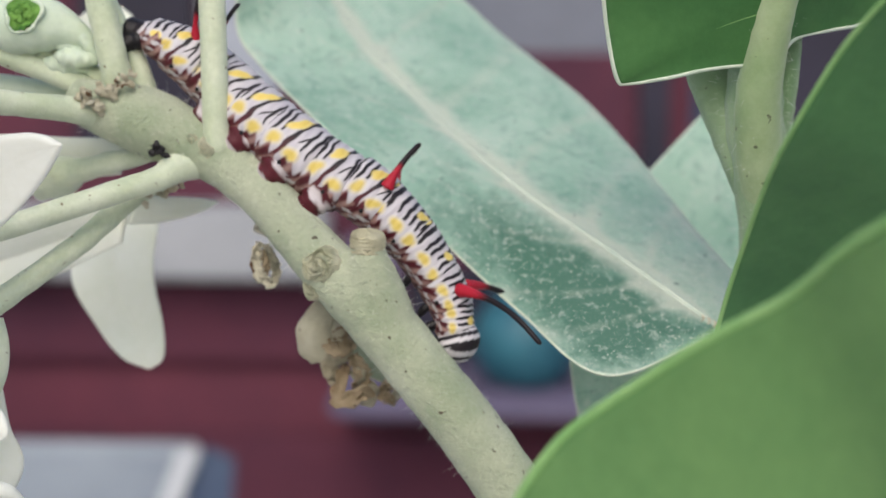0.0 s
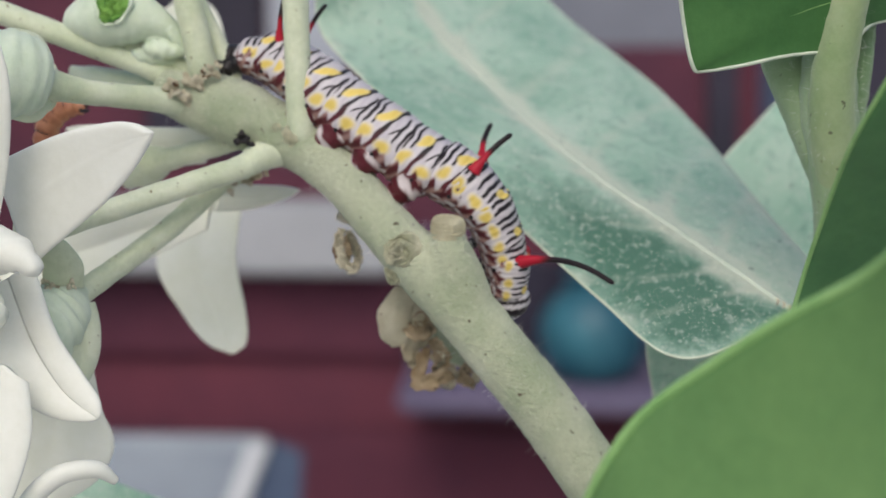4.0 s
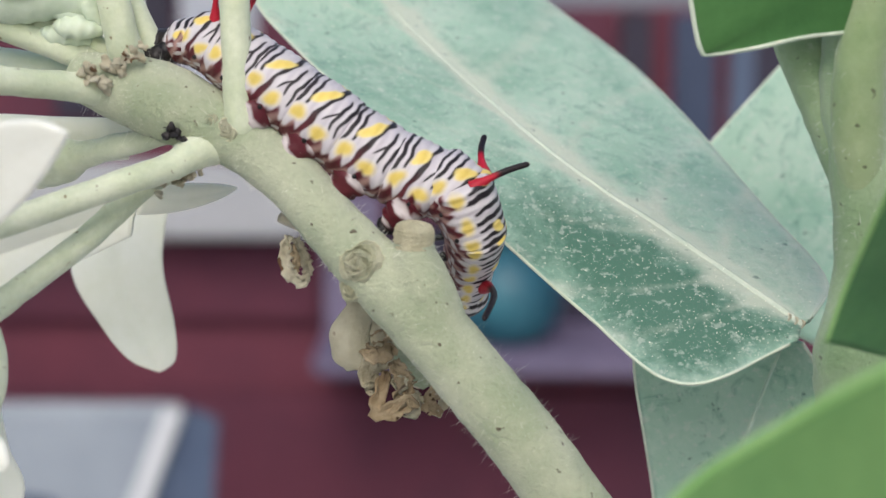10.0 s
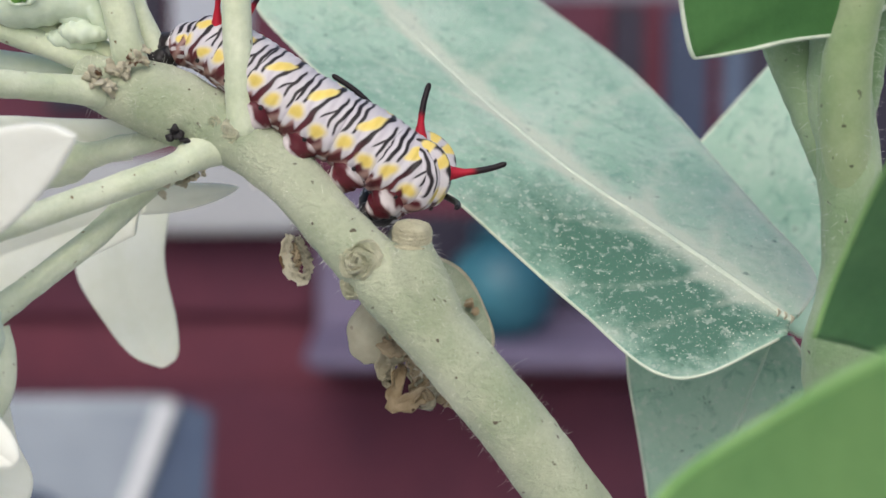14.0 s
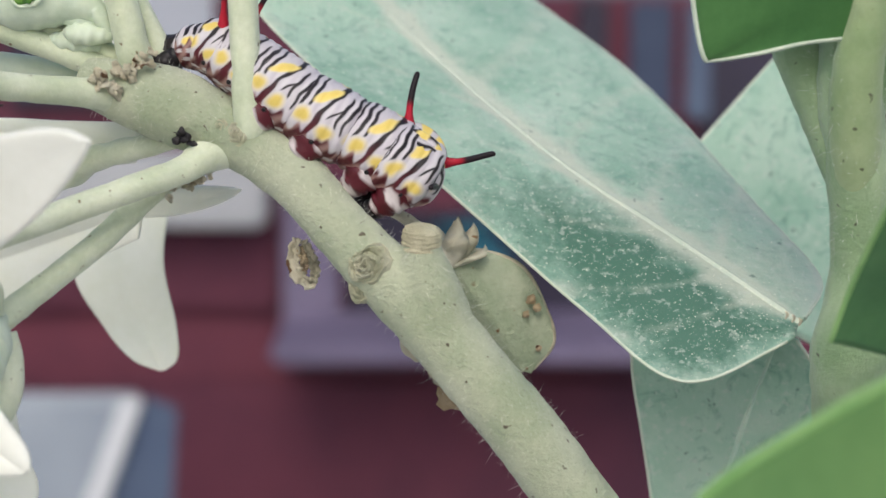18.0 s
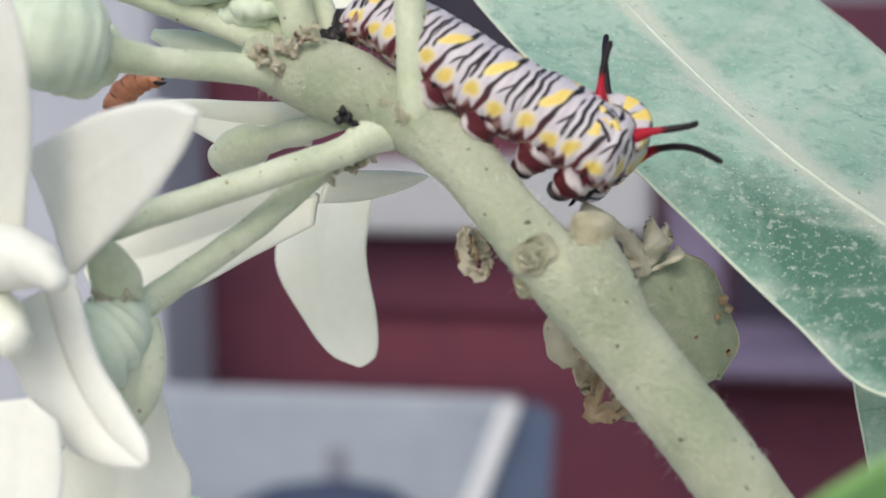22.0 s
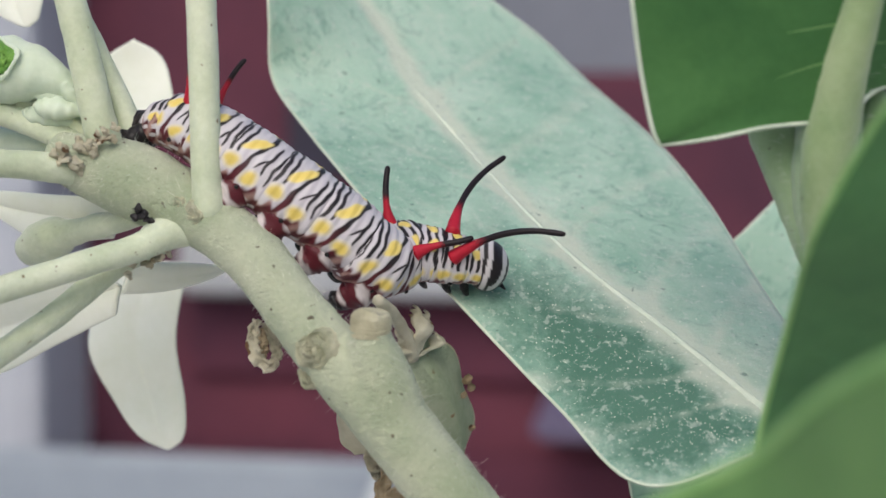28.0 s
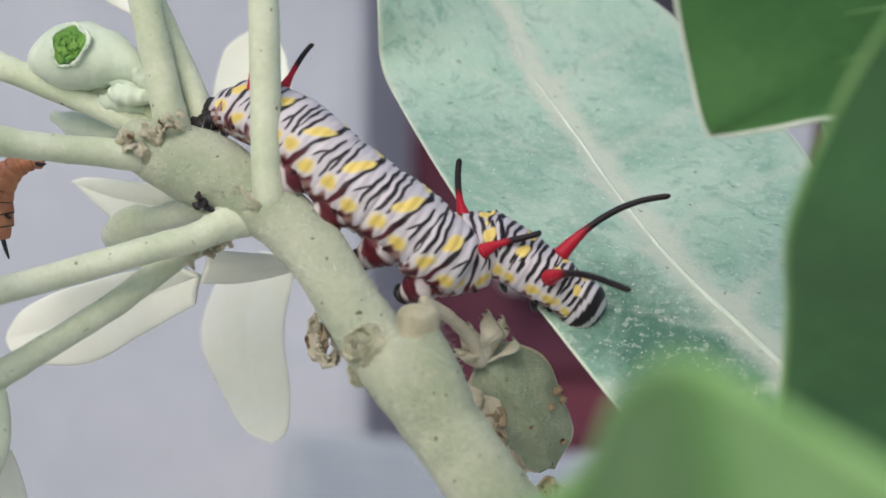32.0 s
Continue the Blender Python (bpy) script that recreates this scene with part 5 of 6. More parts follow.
# behind to before: length, radius, kind
RINGS = [(0.34, 0.150, "tail"), (0.38, 0.215, "tail"), (0.42, 0.275, "abdomen"), (0.45, 0.312, "abdomen"), (0.48, 0.330, "abdomen"), (0.49, 0.343, "abdomen"), (0.50, 0.345, "abdomen"), (0.48, 0.338, "abdomen"),
         (0.45, 0.316, "abdomen"), (0.43, 0.285, "front"), (0.40, 0.255, "front"), (0.38, 0.234, "front"), (0.32, 0.204, "front")]
rings = []
for k, (ln, r, kind) in enumerate(RINGS):
    r0 = (r + RINGS[max(k - 1, 0)][1]) / 2 if k else r * 0.75
    r2 = (r + RINGS[min(k + 1, 12)][1]) / 2
    ring = ring_mesh("segment", ln, r0, r, r2, kind, 3 + k, larva)
    rings.append(ring)
    if k in (4, 5, 6, 7):
        for s in (-1, 1):
            leg = limb("proleg", [(0, s * 0.14, -0.10, 0.185), (-0.01, s * 0.200, -0.21, 0.165), (-0.035, s * 0.215, -0.30, 0.130), (-0.055, s * 0.210, -0.38, 0.095), (-0.07, s * 0.20, -0.42, 0.08)], LARVA, ring, "maroon and white fleshy proleg", n=26, sides=24, lumps=0.10, seed=k)
            w = np.array([v.co[:] for v in leg.data.vertices]) / CM
            streak = np.sin(w[:, 0] * 13 + w[:, 2] * 24 + k * 1.7) + 0.35 * np.sin(w[:, 0] * 31 - w[:, 2] * 9 + 2 * k)
            tone = blend(np.broadcast_to(MAROON_, w.shape), np.array((0.55, 0.49, 0.49)), soft(0.45 - streak, 0.12) * soft(-0.37 - w[:, 2], 0.02))
            marked(leg, blend(tone, BLACK_, soft(w[:, 2] + 0.38, 0.03)))
            limb("foot", [(-0.07, s * 0.20, -0.39, 0.085), (-0.08, s * 0.20, -0.43, 0.095), (-0.08, s * 0.20, -0.47, 0.06)], BLACK, leg, "black clasping foot", n=10, sides=14, lumps=0.12, seed=k)
    if k == 0:
        limb("anal_plate", [(-0.29, 0, -0.09, 0.05), (-0.24, 0, -0.04, 0.11), (-0.14, 0, 0.00, 0.145), (-0.04, 0, 0.04, 0.10)], BLACK, ring, "black anal plate", lumps=0.02)
        for s in (-1, 1):
            limb("proleg", [(-0.14, s * 0.10, -0.06, 0.12), (-0.19, s * 0.13, -0.16, 0.11), (-0.21, s * 0.13, -0.25, 0.06)], BLACK, ring, "black anal proleg")
        limb("anal_clasper", [(-0.02, -0.06, -0.04, 0.095), (-0.07, -0.12, -0.06, 0.090), (-0.11, -0.16, -0.09, 0.078), (-0.13, -0.17, -0.13, 0.045)], BLACK, ring, "black clasping end", n=18, sides=18, lumps=0.10)
    if k in (10, 11, 12):
        for s in (-1, 1):
            limb("leg", [(0, s * 0.08, -0.14, 0.05), (0.03, s * 0.11, -0.24, 0.038), (0.07, s * 0.10, -0.31, 0.022), (0.09, s * 0.08, -0.34, 0.008)], BLACK, ring, "black jointed leg", n=12, sides=9)
    if 2 <= k <= 11 and k not in (10,):
        for s in (-1, 1):
            limb("spiracle", [(0.02, s * r * 0.97, -r * 0.27, 0.008), (0.02, s * r * 1.0, -r * 0.27, 0.022), (0.02, s * r * 1.03, -r * 0.27, 0.012)], BLACK, ring, n=6, sides=10, lumps=0)

# the head capsule, banded black and white
nu, nv = 40, 72
verts, cols = [], []
for i in range(nu):
    th = math.pi * i / (nu - 1)
    for k in range(nv):
        a = 2 * math.pi * k / nv
        p = np.array([math.cos(th) * 0.85, math.sin(th) * math.sin(a), math.sin(th) * math.cos(a) * 1.12])
        p[0] += -0.18 * max(0, p[2]) ** 2
        verts.append(p * 0.215)
        # arched bands round the face
        d = math.hypot(p[1] * 1.25, (p[2] + 0.45) * 0.95)
        band = math.sin(d * 14.5 + 0.6)
        c = BLACK_ if band > 0.05 else WHITE_
        if p[0] < 0.1:
            c = BLACK_ if math.sin(p[0] * 16 + 1.0) > 0.1 else WHITE_
        if p[2] < -0.6:
            c = BLACK_
        cols.append(c)
faces = [(i * nv + k, i * nv + (k + 1) % nv, (i + 1) * nv + (k + 1) % nv, (i + 1) * nv + k) for i in range(nu - 1) for k in range(nv)]
head = mesh_object("head", np.array(verts) * CM, faces, LARVA, larva, "black and white banded head")
marked(head, np.array(cols))
for s in (-1, 1):
    limb("antenna", [(0.13, s * 0.08, -0.1, 0.022), (0.17, s * 0.1, -0.13, 0.016), (0.2, s * 0.1, -0.15, 0.006)], BLACK, head, n=8, sides=8)
    limb("mandible", [(0.12, s * 0.045, -0.13, 0.035), (0.15, s * 0.035, -0.17, 0.03), (0.155, s * 0.015, -0.2, 0.012)], BLACK, head, n=8, sides=8)

# filaments: on the 3rd ring from behind, the 9th and the 12th
tails = [filament("filament", 0.46, 0.024, 0.12, rings[2], 0.45, s) for s in (1, 2)]
mids = [filament("filament", 0.50, 0.029, 0.14, rings[8], 0.40, s) for s in (3, 4)]
fronts = [filament("filament", 1.02, 0.029, 0.34, rings[11], 0.24, s) for s in (5, 6)]

# the second, orange larva at the bud
small = group_root("larva", "small orange-brown larva with black bars and horns", "caterpillar", at=tuple(V(-4.0, -0.3, 1.15)))
pts = [(-3.82, -0.22, 1.30), (-3.95, -0.24, 1.31), (-4.08, -0.26, 1.25), (-4.17, -0.28, 1.12), (-4.19, -0.3, 0.96), (-4.16, -0.3, 0.80), (-4.17, -0.3, 0.66)]
c = spline(pts, 10)
for k in range(9):
    a, b = c[k], c[k + 1]
    m = (a + b) / 2
    r = (0.055, 0.085, 0.105, 0.115, 0.12, 0.118, 0.11, 0.095, 0.07)[k]
    e = (b - a) * 0.62
    tube("segment", [(*(m - e), r * 0.86), (*(m - e * 0.5), r), (*(m + e * 0.5), r), (*(m + e), r * 0.86)], ORANGE, small, n=12, sides=18, lumps=0.03, seed=k)
    if k < 8:
        tube("black_bar", [(*(b - (b - a) * 0.05), r * 0.94), (*b, r * 0.99), (*(b + (b - a) * 0.05), r * 0.94)], BLACK, small, n=5, sides=18)
for q, d in (((-3.84, -0.26, 1.30), (0.11, -0.04, 0.0)), ((-3.84, -0.2, 1.32), (0.10, 0.0, 0.05)), ((-4.13, -0.33, 0.88), (0.10, -0.06, -0.05)), ((-4.17, -0.3, 0.64), (0.07, -0.02, -0.17))):
    tube("horn", [(*q, 0.022), (q[0] + d[0] * 0.5, q[1] + d[1] * 0.5, q[2] + d[2] * 0.5 - 0.01, 0.018), (q[0] + d[0], q[1] + d[1], q[2] + d[2], 0.008)], BLACK, small, n=10, sides=9)
keep_place(small)

# the dried pod that swings from behind the stem
pod = group_root("dried_pod", "grey-green withered pod with papery brown sepals", "seed pod", at=(0, 0, 0))
g = blade_grid([(0.10, 0.45, -0.22), (0.34, 0.33, -0.51), (0.57, 0.33, -0.85), (0.75, 0.42, -1.20)],
               [(0.14, 0.48, -0.18), (0.36, 0.52, -0.10), (0.70, 0.56, -0.25), (0.96, 0.56, -0.62), (1.01, 0.54, -0.96), (0.81, 0.45, -1.23)],
               [(0.09, 0.48, -0.26), (0.03, 0.55, -0.54), (0.18, 0.58, -0.85), (0.44, 0.55, -1.12), (0.70, 0.48, -1.24)], n=60, m=16, cup=-0.05, wave=0.07, seed=4)
POD = skin("withered_green", (0.26, 0.32, 0.20), (0.46, 0.51, 0.36), 200, 0.8, 1700, (0.22, 0.13, 0.06), 700, 0.70, 0.9, 0.0006)
blade_mesh("husk", g, 0.05, POD, pod, "withered grey-green husk")
margin("rim", g, DRY, pod, 0.028)
for k, (x, z, r) in enumerate(((0.80, -0.52, 0.05), (0.86, -0.60, 0.04), (0.76, -0.66, 0.035), (0.88, -0.98, 0.03))):
    tube("torn_hole", [(x, 0.42, z, r * 0.7), (x + r * 0.4, 0.405, z - r * 0.3, r), (x + r, 0.42, z - r, r * 0.3)], BROWN, pod, "brown torn spot", n=9, sides=11, lumps=0.3, seed=k)
for k, (dx, dz, tip) in enumerate(((-0.14, 0.34, -0.02), (0.02, 0.44, 0.03), (0.16, 0.38, 0.06), (0.24, 0.18, 0.10), (-0.12, 0.12, -0.16), (0.06, 0.40, -0.04))):
    b = np.array([0.10, 0.42, -0.24])
    h = np.array([0.10 + dx * 0.85, 0.36 - 0.08 * (k % 2), -0.24 + dz * 0.6])
    t = np.array([0.10 + dx * 0.8 + tip, 0.42, -0.24 + dz])
    gl = spline([b, h, t], 16)
    gg = np.zeros((16, 7, 3))
    for i in range(16):
        w = 0.10 * math.sin(math.pi * (0.22 + 0.77 * i / 15)) ** 0.9
        for j in range(7):
            s = j / 3 - 1
            gg[i, j] = gl[i] + np.array([w * s, 0.06 * s * s - 0.02 * math.sin(i), 0.02 * s])
    blade_mesh("sepal", gg, 0.02, CREAM, pod, "papery cream sepal")
tube("pod_stalk", [(-0.57, 0.22, 0.37, 0.05), (-0.29, 0.3, 0.21, 0.055), (-0.04, 0.38, -0.02, 0.06), (0.08, 0.42, -0.24, 0.075)], DRY, pod, n=24, sides=12, lumps=0.08, seed=71)



def motions():
    # the rings that hold on behind (drawn up, and stretched out at first), and then, time by time: x and z of the 4th, 6th, 7th and 8th ring, the places of the 9th, 10th and 12th ring and the head,
    # and the ways to the tips of the middle filaments (far, near) and of the front ones (near, far), and the twist of the fore body in degrees
    rest = np.array([(-2.25, 0.12, 1.75), (-2.10, 0.08, 1.76), (-1.92, 0.00, 1.75)])
    stretched = np.array([(-2.39, 0.12, 2.10), (-2.22, 0.08, 2.05), (-2.01, 0.00, 1.93)])
    rows = [
        (0, (-1.76, 1.73), (-1.25, 1.28), (-0.91, 1.03), (-0.54, 0.77), (-0.18, -0.30, 0.58), (0.13, -0.32, 0.28), (0.55, -0.34, -0.35), (0.66, -0.43, -0.81), (0.40, 0.68, 0.62), (0.59, 0.08, 0.80), (0.75, -0.53, -0.39), (0.69, 0.62, -0.36), 6),
        (0.5, (-1.77, 1.72), (-1.26, 1.25), (-0.90, 1.00), (-0.53, 0.74), (-0.16, -0.30, 0.54), (0.11, -0.32, 0.25), (0.51, -0.27, -0.31), (0.46, -0.21, -0.75), (0.39, 0.47, 0.79), (0.49, 0.09, 0.87), (0.86, -0.12, -0.50), (-0.16, 0.89, 0.42), 15),
        (1, (-1.75, 1.73), (-1.22, 1.29), (-0.88, 1.04), (-0.52, 0.81), (-0.15, -0.30, 0.62), (0.13, -0.32, 0.36), (0.43, -0.19, -0.13), (0.26, 0.02, -0.44), (0.25, 0.68, 0.69), (0.44, 0.08, 0.89), (0.59, -0.71, -0.38), (-0.34, 0.58, 0.74), 6),
        (1.5, (-1.74, 1.73), (-1.21, 1.28), (-0.90, 1.06), (-0.55, 0.84), (-0.17, -0.30, 0.69), (0.05, -0.32, 0.47), (0.32, -0.19, 0.06), (0.16, 0.02, -0.25), (0.24, 0.66, 0.71), (0.42, 0.07, 0.90), (0.43, -0.82, -0.37), (-0.20, 0.52, 0.83), 4),
        (2, (-1.75, 1.72), (-1.21, 1.25), (-0.89, 1.03), (-0.51, 0.81), (-0.14, -0.30, 0.67), (0.08, -0.32, 0.46), (0.26, -0.19, -0.08), (0.12, 0.02, -0.31), (0.25, 0.59, 0.77), (0.57, -0.21, 0.79), (0.45, -0.68, -0.58), (-0.16, 0.32, 0.93), 6),
        (2.5, (-1.75, 1.72), (-1.21, 1.25), (-0.88, 1.03), (-0.49, 0.82), (-0.10, -0.30, 0.65), (0.16, -0.32, 0.40), (0.24, -0.19, -0.07), (0.16, 0.02, -0.25), (0.11, 0.68, 0.72), (0.53, 0.02, 0.85), (0.27, -0.92, -0.27), (-0.24, 0.06, 0.97), -2),
        (4.5, (-1.67, 1.63), (-1.13, 1.25), (-0.81, 1.03), (-0.45, 0.78), (-0.09, -0.30, 0.61), (0.13, -0.32, 0.39), (0.40, -0.24, -0.18), (0.44, -0.28, -0.66), (0.17, 0.61, 0.78), (0.73, 0.07, 0.68), (0.94, -0.26, -0.20), (-0.00, 0.44, -0.90), 5),
        (5, (-1.67, 1.64), (-1.12, 1.26), (-0.81, 1.03), (-0.47, 0.79), (-0.10, -0.30, 0.63), (0.17, -0.32, 0.34), (0.43, -0.29, -0.18), (0.48, -0.43, -0.44), (0.19, 0.51, 0.84), (0.70, 0.07, 0.71), (0.77, -0.15, -0.62), (0.60, 0.61, 0.51), 8),
        (5.5, (-1.67, 1.63), (-1.13, 1.24), (-0.81, 1.03), (-0.46, 0.81), (-0.11, -0.30, 0.67), (0.12, -0.32, 0.40), (0.39, -0.34, -0.07), (0.29, -0.48, -0.30), (0.10, 0.64, 0.76), (0.75, 0.05, 0.66), (0.68, -0.20, -0.70), (0.67, 0.62, 0.40), 11),
        (6, (-1.67, 1.63), (-1.11, 1.24), (-0.78, 1.01), (-0.43, 0.78), (-0.10, -0.30, 0.62), (0.12, -0.32, 0.37), (0.50, -0.24, -0.13), (0.58, -0.28, -0.58), (0.20, 0.67, 0.71), (0.72, 0.03, 0.70), (0.84, -0.19, -0.51), (0.43, 0.82, -0.37), 7),
        (7, (-1.66, 1.62), (-1.09, 1.19), (-0.76, 0.95), (-0.40, 0.73), (-0.07, -0.30, 0.53), (0.18, -0.32, 0.25), (0.62, -0.19, -0.38), (0.74, -0.13, -0.94), (0.31, 0.58, 0.75), (0.78, 0.02, 0.63), (0.91, -0.20, -0.37), (0.37, 0.88, -0.30), 7),
        (8, (-1.65, 1.59), (-0.99, 1.06), (-0.61, 0.80), (-0.20, 0.59), (0.12, -0.30, 0.45), (0.28, -0.32, 0.16), (0.62, -0.16, -0.52), (0.81, -0.08, -1.06), (0.19, 0.75, 0.63), (0.85, 0.01, 0.52), (0.97, -0.16, -0.18), (0.02, 0.90, -0.43), 6),
        (9, (-1.64, 1.59), (-0.96, 1.06), (-0.56, 0.79), (-0.13, 0.55), (0.20, -0.30, 0.36), (0.36, -0.32, 0.07), (0.64, -0.09, -0.61), (0.71, 0.07, -1.09), (0.21, 0.84, 0.51), (0.86, -0.00, 0.50), (0.81, -0.42, -0.41), (0.01, 0.89, -0.45), 8),
        (9.5, (-1.64, 1.59), (-0.95, 1.06), (-0.55, 0.80), (-0.12, 0.57), (0.20, -0.30, 0.41), (0.36, -0.32, 0.12), (0.43, -0.04, -0.59), (0.49, 0.17, -0.87), (0.04, 0.89, 0.46), (0.88, -0.01, 0.47), (0.21, -0.87, -0.45), (-0.03, 0.86, -0.51), 6),
        (10, (-1.66, 1.60), (-0.97, 1.12), (-0.57, 0.84), (-0.14, 0.62), (0.17, -0.30, 0.50), (0.30, -0.32, 0.27), (0.26, 0.16, -0.24), (0.22, 0.37, -0.49), (0.00, 0.80, 0.60), (0.91, 0.01, 0.40), (0.01, -1.00, -0.09), (-0.49, 0.08, 0.87), -3),
        (10.5, (-1.64, 1.60), (-0.99, 1.10), (-0.59, 0.84), (-0.17, 0.61), (0.13, -0.31, 0.49), (0.25, -0.32, 0.24), (0.26, -0.32, -0.01), (0.09, -0.32, -0.15), (-0.07, 0.49, 0.87), (0.94, -0.03, 0.34), (-0.06, -1.00, -0.00), (-0.46, 0.07, 0.89), 2),
        (11, (-1.65, 1.59), (-1.00, 1.09), (-0.61, 0.83), (-0.20, 0.60), (0.07, -0.30, 0.51), (0.15, -0.31, 0.29), (0.18, -0.30, 0.13), (0.05, -0.30, 0.04), (-0.19, 0.09, 0.98), (0.98, -0.02, 0.20), (0.00, -1.00, 0.06), (-0.04, 0.08, 1.00), 7),
        (12, (-1.65, 1.59), (-0.98, 1.09), (-0.57, 0.85), (-0.16, 0.62), (-0.09, -0.26, 0.63), (-0.10, -0.19, 0.50), (-0.08, -0.07, 0.29), (-0.12, -0.01, 0.15), (-0.05, 0.08, 1.00), (0.97, -0.02, 0.22), (0.18, -0.97, 0.15), (-0.14, 0.05, 0.99), 1),
        (13, (-1.64, 1.60), (-0.97, 1.11), (-0.57, 0.88), (-0.20, 0.65), (-0.11, -0.22, 0.59), (-0.08, -0.08, 0.62), (-0.16, 0.14, 0.45), (-0.37, 0.26, 0.26), (-0.00, 0.28, 0.96), (0.98, -0.02, 0.18), (0.31, -0.95, -0.09), (-0.39, 0.04, 0.92), -7),
        (14, (-1.65, 1.60), (-0.98, 1.15), (-0.56, 0.91), (-0.23, 0.69), (-0.17, -0.22, 0.65), (-0.14, -0.08, 0.68), (-0.26, 0.14, 0.52), (-0.47, 0.26, 0.34), (0.15, 0.07, 0.99), (0.99, -0.01, 0.16), (0.30, -0.95, -0.06), (-0.60, -0.01, 0.80), -6),
        (17, (-1.69, 1.62), (-0.99, 1.16), (-0.53, 0.92), (-0.25, 0.74), (-0.29, -0.22, 0.76), (-0.27, -0.08, 0.78), (-0.40, 0.14, 0.64), (-0.60, 0.26, 0.46), (0.08, 0.06, 0.99), (0.95, -0.27, 0.16), (0.18, -0.98, 0.02), (-0.27, 0.94, 0.20), -5),
        (18, (-1.68, 1.61), (-1.00, 1.16), (-0.53, 0.91), (-0.27, 0.74), (-0.31, -0.22, 0.76), (-0.29, -0.08, 0.78), (-0.42, 0.14, 0.64), (-0.63, 0.26, 0.47), (0.15, 0.06, 0.99), (0.97, -0.21, 0.12), (0.17, -0.99, 0.02), (-0.26, 0.95, 0.20), -5),
        (19, (-1.65, 1.60), (-0.94, 1.14), (-0.50, 0.91), (-0.22, 0.75), (-0.28, -0.22, 0.78), (-0.28, -0.08, 0.80), (-0.42, 0.14, 0.67), (-0.62, 0.26, 0.51), (0.13, 0.06, 0.99), (1.00, -0.09, 0.04), (0.18, -0.98, 0.02), (-0.23, 0.95, 0.19), -11),
        (20, (-1.65, 1.59), (-0.95, 1.12), (-0.50, 0.90), (-0.19, 0.78), (-0.26, -0.22, 0.80), (-0.30, -0.08, 0.81), (-0.46, 0.14, 0.68), (-0.66, 0.26, 0.52), (0.14, 0.07, 0.99), (1.00, 0.07, 0.07), (0.28, -0.96, 0.01), (-0.30, 0.94, 0.18), -9),
        (21, (-1.66, 1.62), (-0.95, 1.18), (-0.48, 0.98), (-0.21, 0.84), (-0.29, -0.22, 0.88), (-0.25, -0.08, 0.91), (-0.35, 0.14, 0.80), (-0.54, 0.26, 0.63), (0.05, 0.05, 1.00), (0.89, -0.15, 0.43), (0.20, -0.98, -0.05), (0.52, 0.84, 0.18), -12),
        (22, (-1.66, 1.62), (-0.96, 1.20), (-0.51, 0.98), (-0.20, 0.80), (-0.20, -0.22, 0.80), (-0.11, -0.08, 0.83), (-0.16, 0.14, 0.68), (-0.35, 0.26, 0.48), (0.14, 0.06, 0.99), (0.96, 0.09, 0.27), (0.74, -0.67, 0.07), (-0.11, 0.62, 0.77), -13),
        (23, (-1.64, 1.63), (-0.97, 1.19), (-0.53, 0.96), (-0.22, 0.74), (-0.19, -0.16, 0.72), (-0.15, -0.05, 0.72), (-0.30, 0.06, 0.39), (-0.42, 0.17, 0.25), (0.25, 0.29, 0.92), (0.99, 0.09, 0.10), (0.60, -0.65, -0.46), (0.28, 0.72, 0.64), -10),
        (24, (-1.66, 1.61), (-1.00, 1.18), (-0.57, 0.93), (-0.26, 0.69), (-0.24, -0.02, 0.63), (-0.27, 0.01, 0.70), (-0.12, 0.11, 0.62), (-0.09, 0.19, 0.61), (0.37, 0.11, 0.92), (0.99, 0.09, 0.11), (0.55, -0.81, -0.21), (0.35, 0.68, 0.64), -4),
        (25, (-1.65, 1.63), (-0.99, 1.20), (-0.57, 0.96), (-0.30, 0.70), (-0.26, 0.16, 0.66), (-0.23, 0.23, 0.71), (-0.03, 0.37, 0.55), (0.28, 0.46, 0.50), (0.22, 0.10, 0.97), (0.98, 0.09, 0.19), (0.90, -0.34, -0.29), (0.67, 0.58, 0.47), -12),
        (26, (-1.65, 1.62), (-1.00, 1.18), (-0.63, 0.89), (-0.35, 0.66), (-0.28, 0.35, 0.62), (-0.21, 0.45, 0.63), (0.06, 0.58, 0.58), (0.33, 0.68, 0.52), (0.05, 0.08, 1.00), (0.97, 0.10, 0.21), (1.00, 0.04, 0.04), (0.24, 0.55, 0.80), 0),
        (26.5, (-1.64, 1.60), (-0.98, 1.12), (-0.63, 0.87), (-0.33, 0.60), (-0.26, 0.35, 0.59), (-0.15, 0.45, 0.59), (0.11, 0.58, 0.58), (0.35, 0.68, 0.54), (-0.01, 0.07, 1.00), (0.96, 0.11, 0.26), (0.94, 0.07, 0.34), (-0.26, 0.01, 0.96), 2),
        (28.5, (-1.64, 1.62), (-0.98, 1.17), (-0.62, 0.89), (-0.32, 0.61), (-0.24, 0.35, 0.59), (-0.14, 0.45, 0.65), (0.28, 0.58, 0.60), (0.64, 0.68, 0.52), (-0.07, 0.06, 1.00), (0.92, 0.18, 0.34), (0.95, -0.22, 0.22), (0.45, 0.76, 0.48), -4),
        (29, (-1.64, 1.62), (-1.00, 1.17), (-0.65, 0.87), (-0.35, 0.59), (-0.24, 0.35, 0.55), (-0.09, 0.45, 0.57), (0.19, 0.58, 0.62), (0.39, 0.68, 0.61), (-0.09, 0.06, 0.99), (0.93, 0.19, 0.32), (0.88, 0.15, 0.46), (-0.58, -0.08, 0.81), 6),
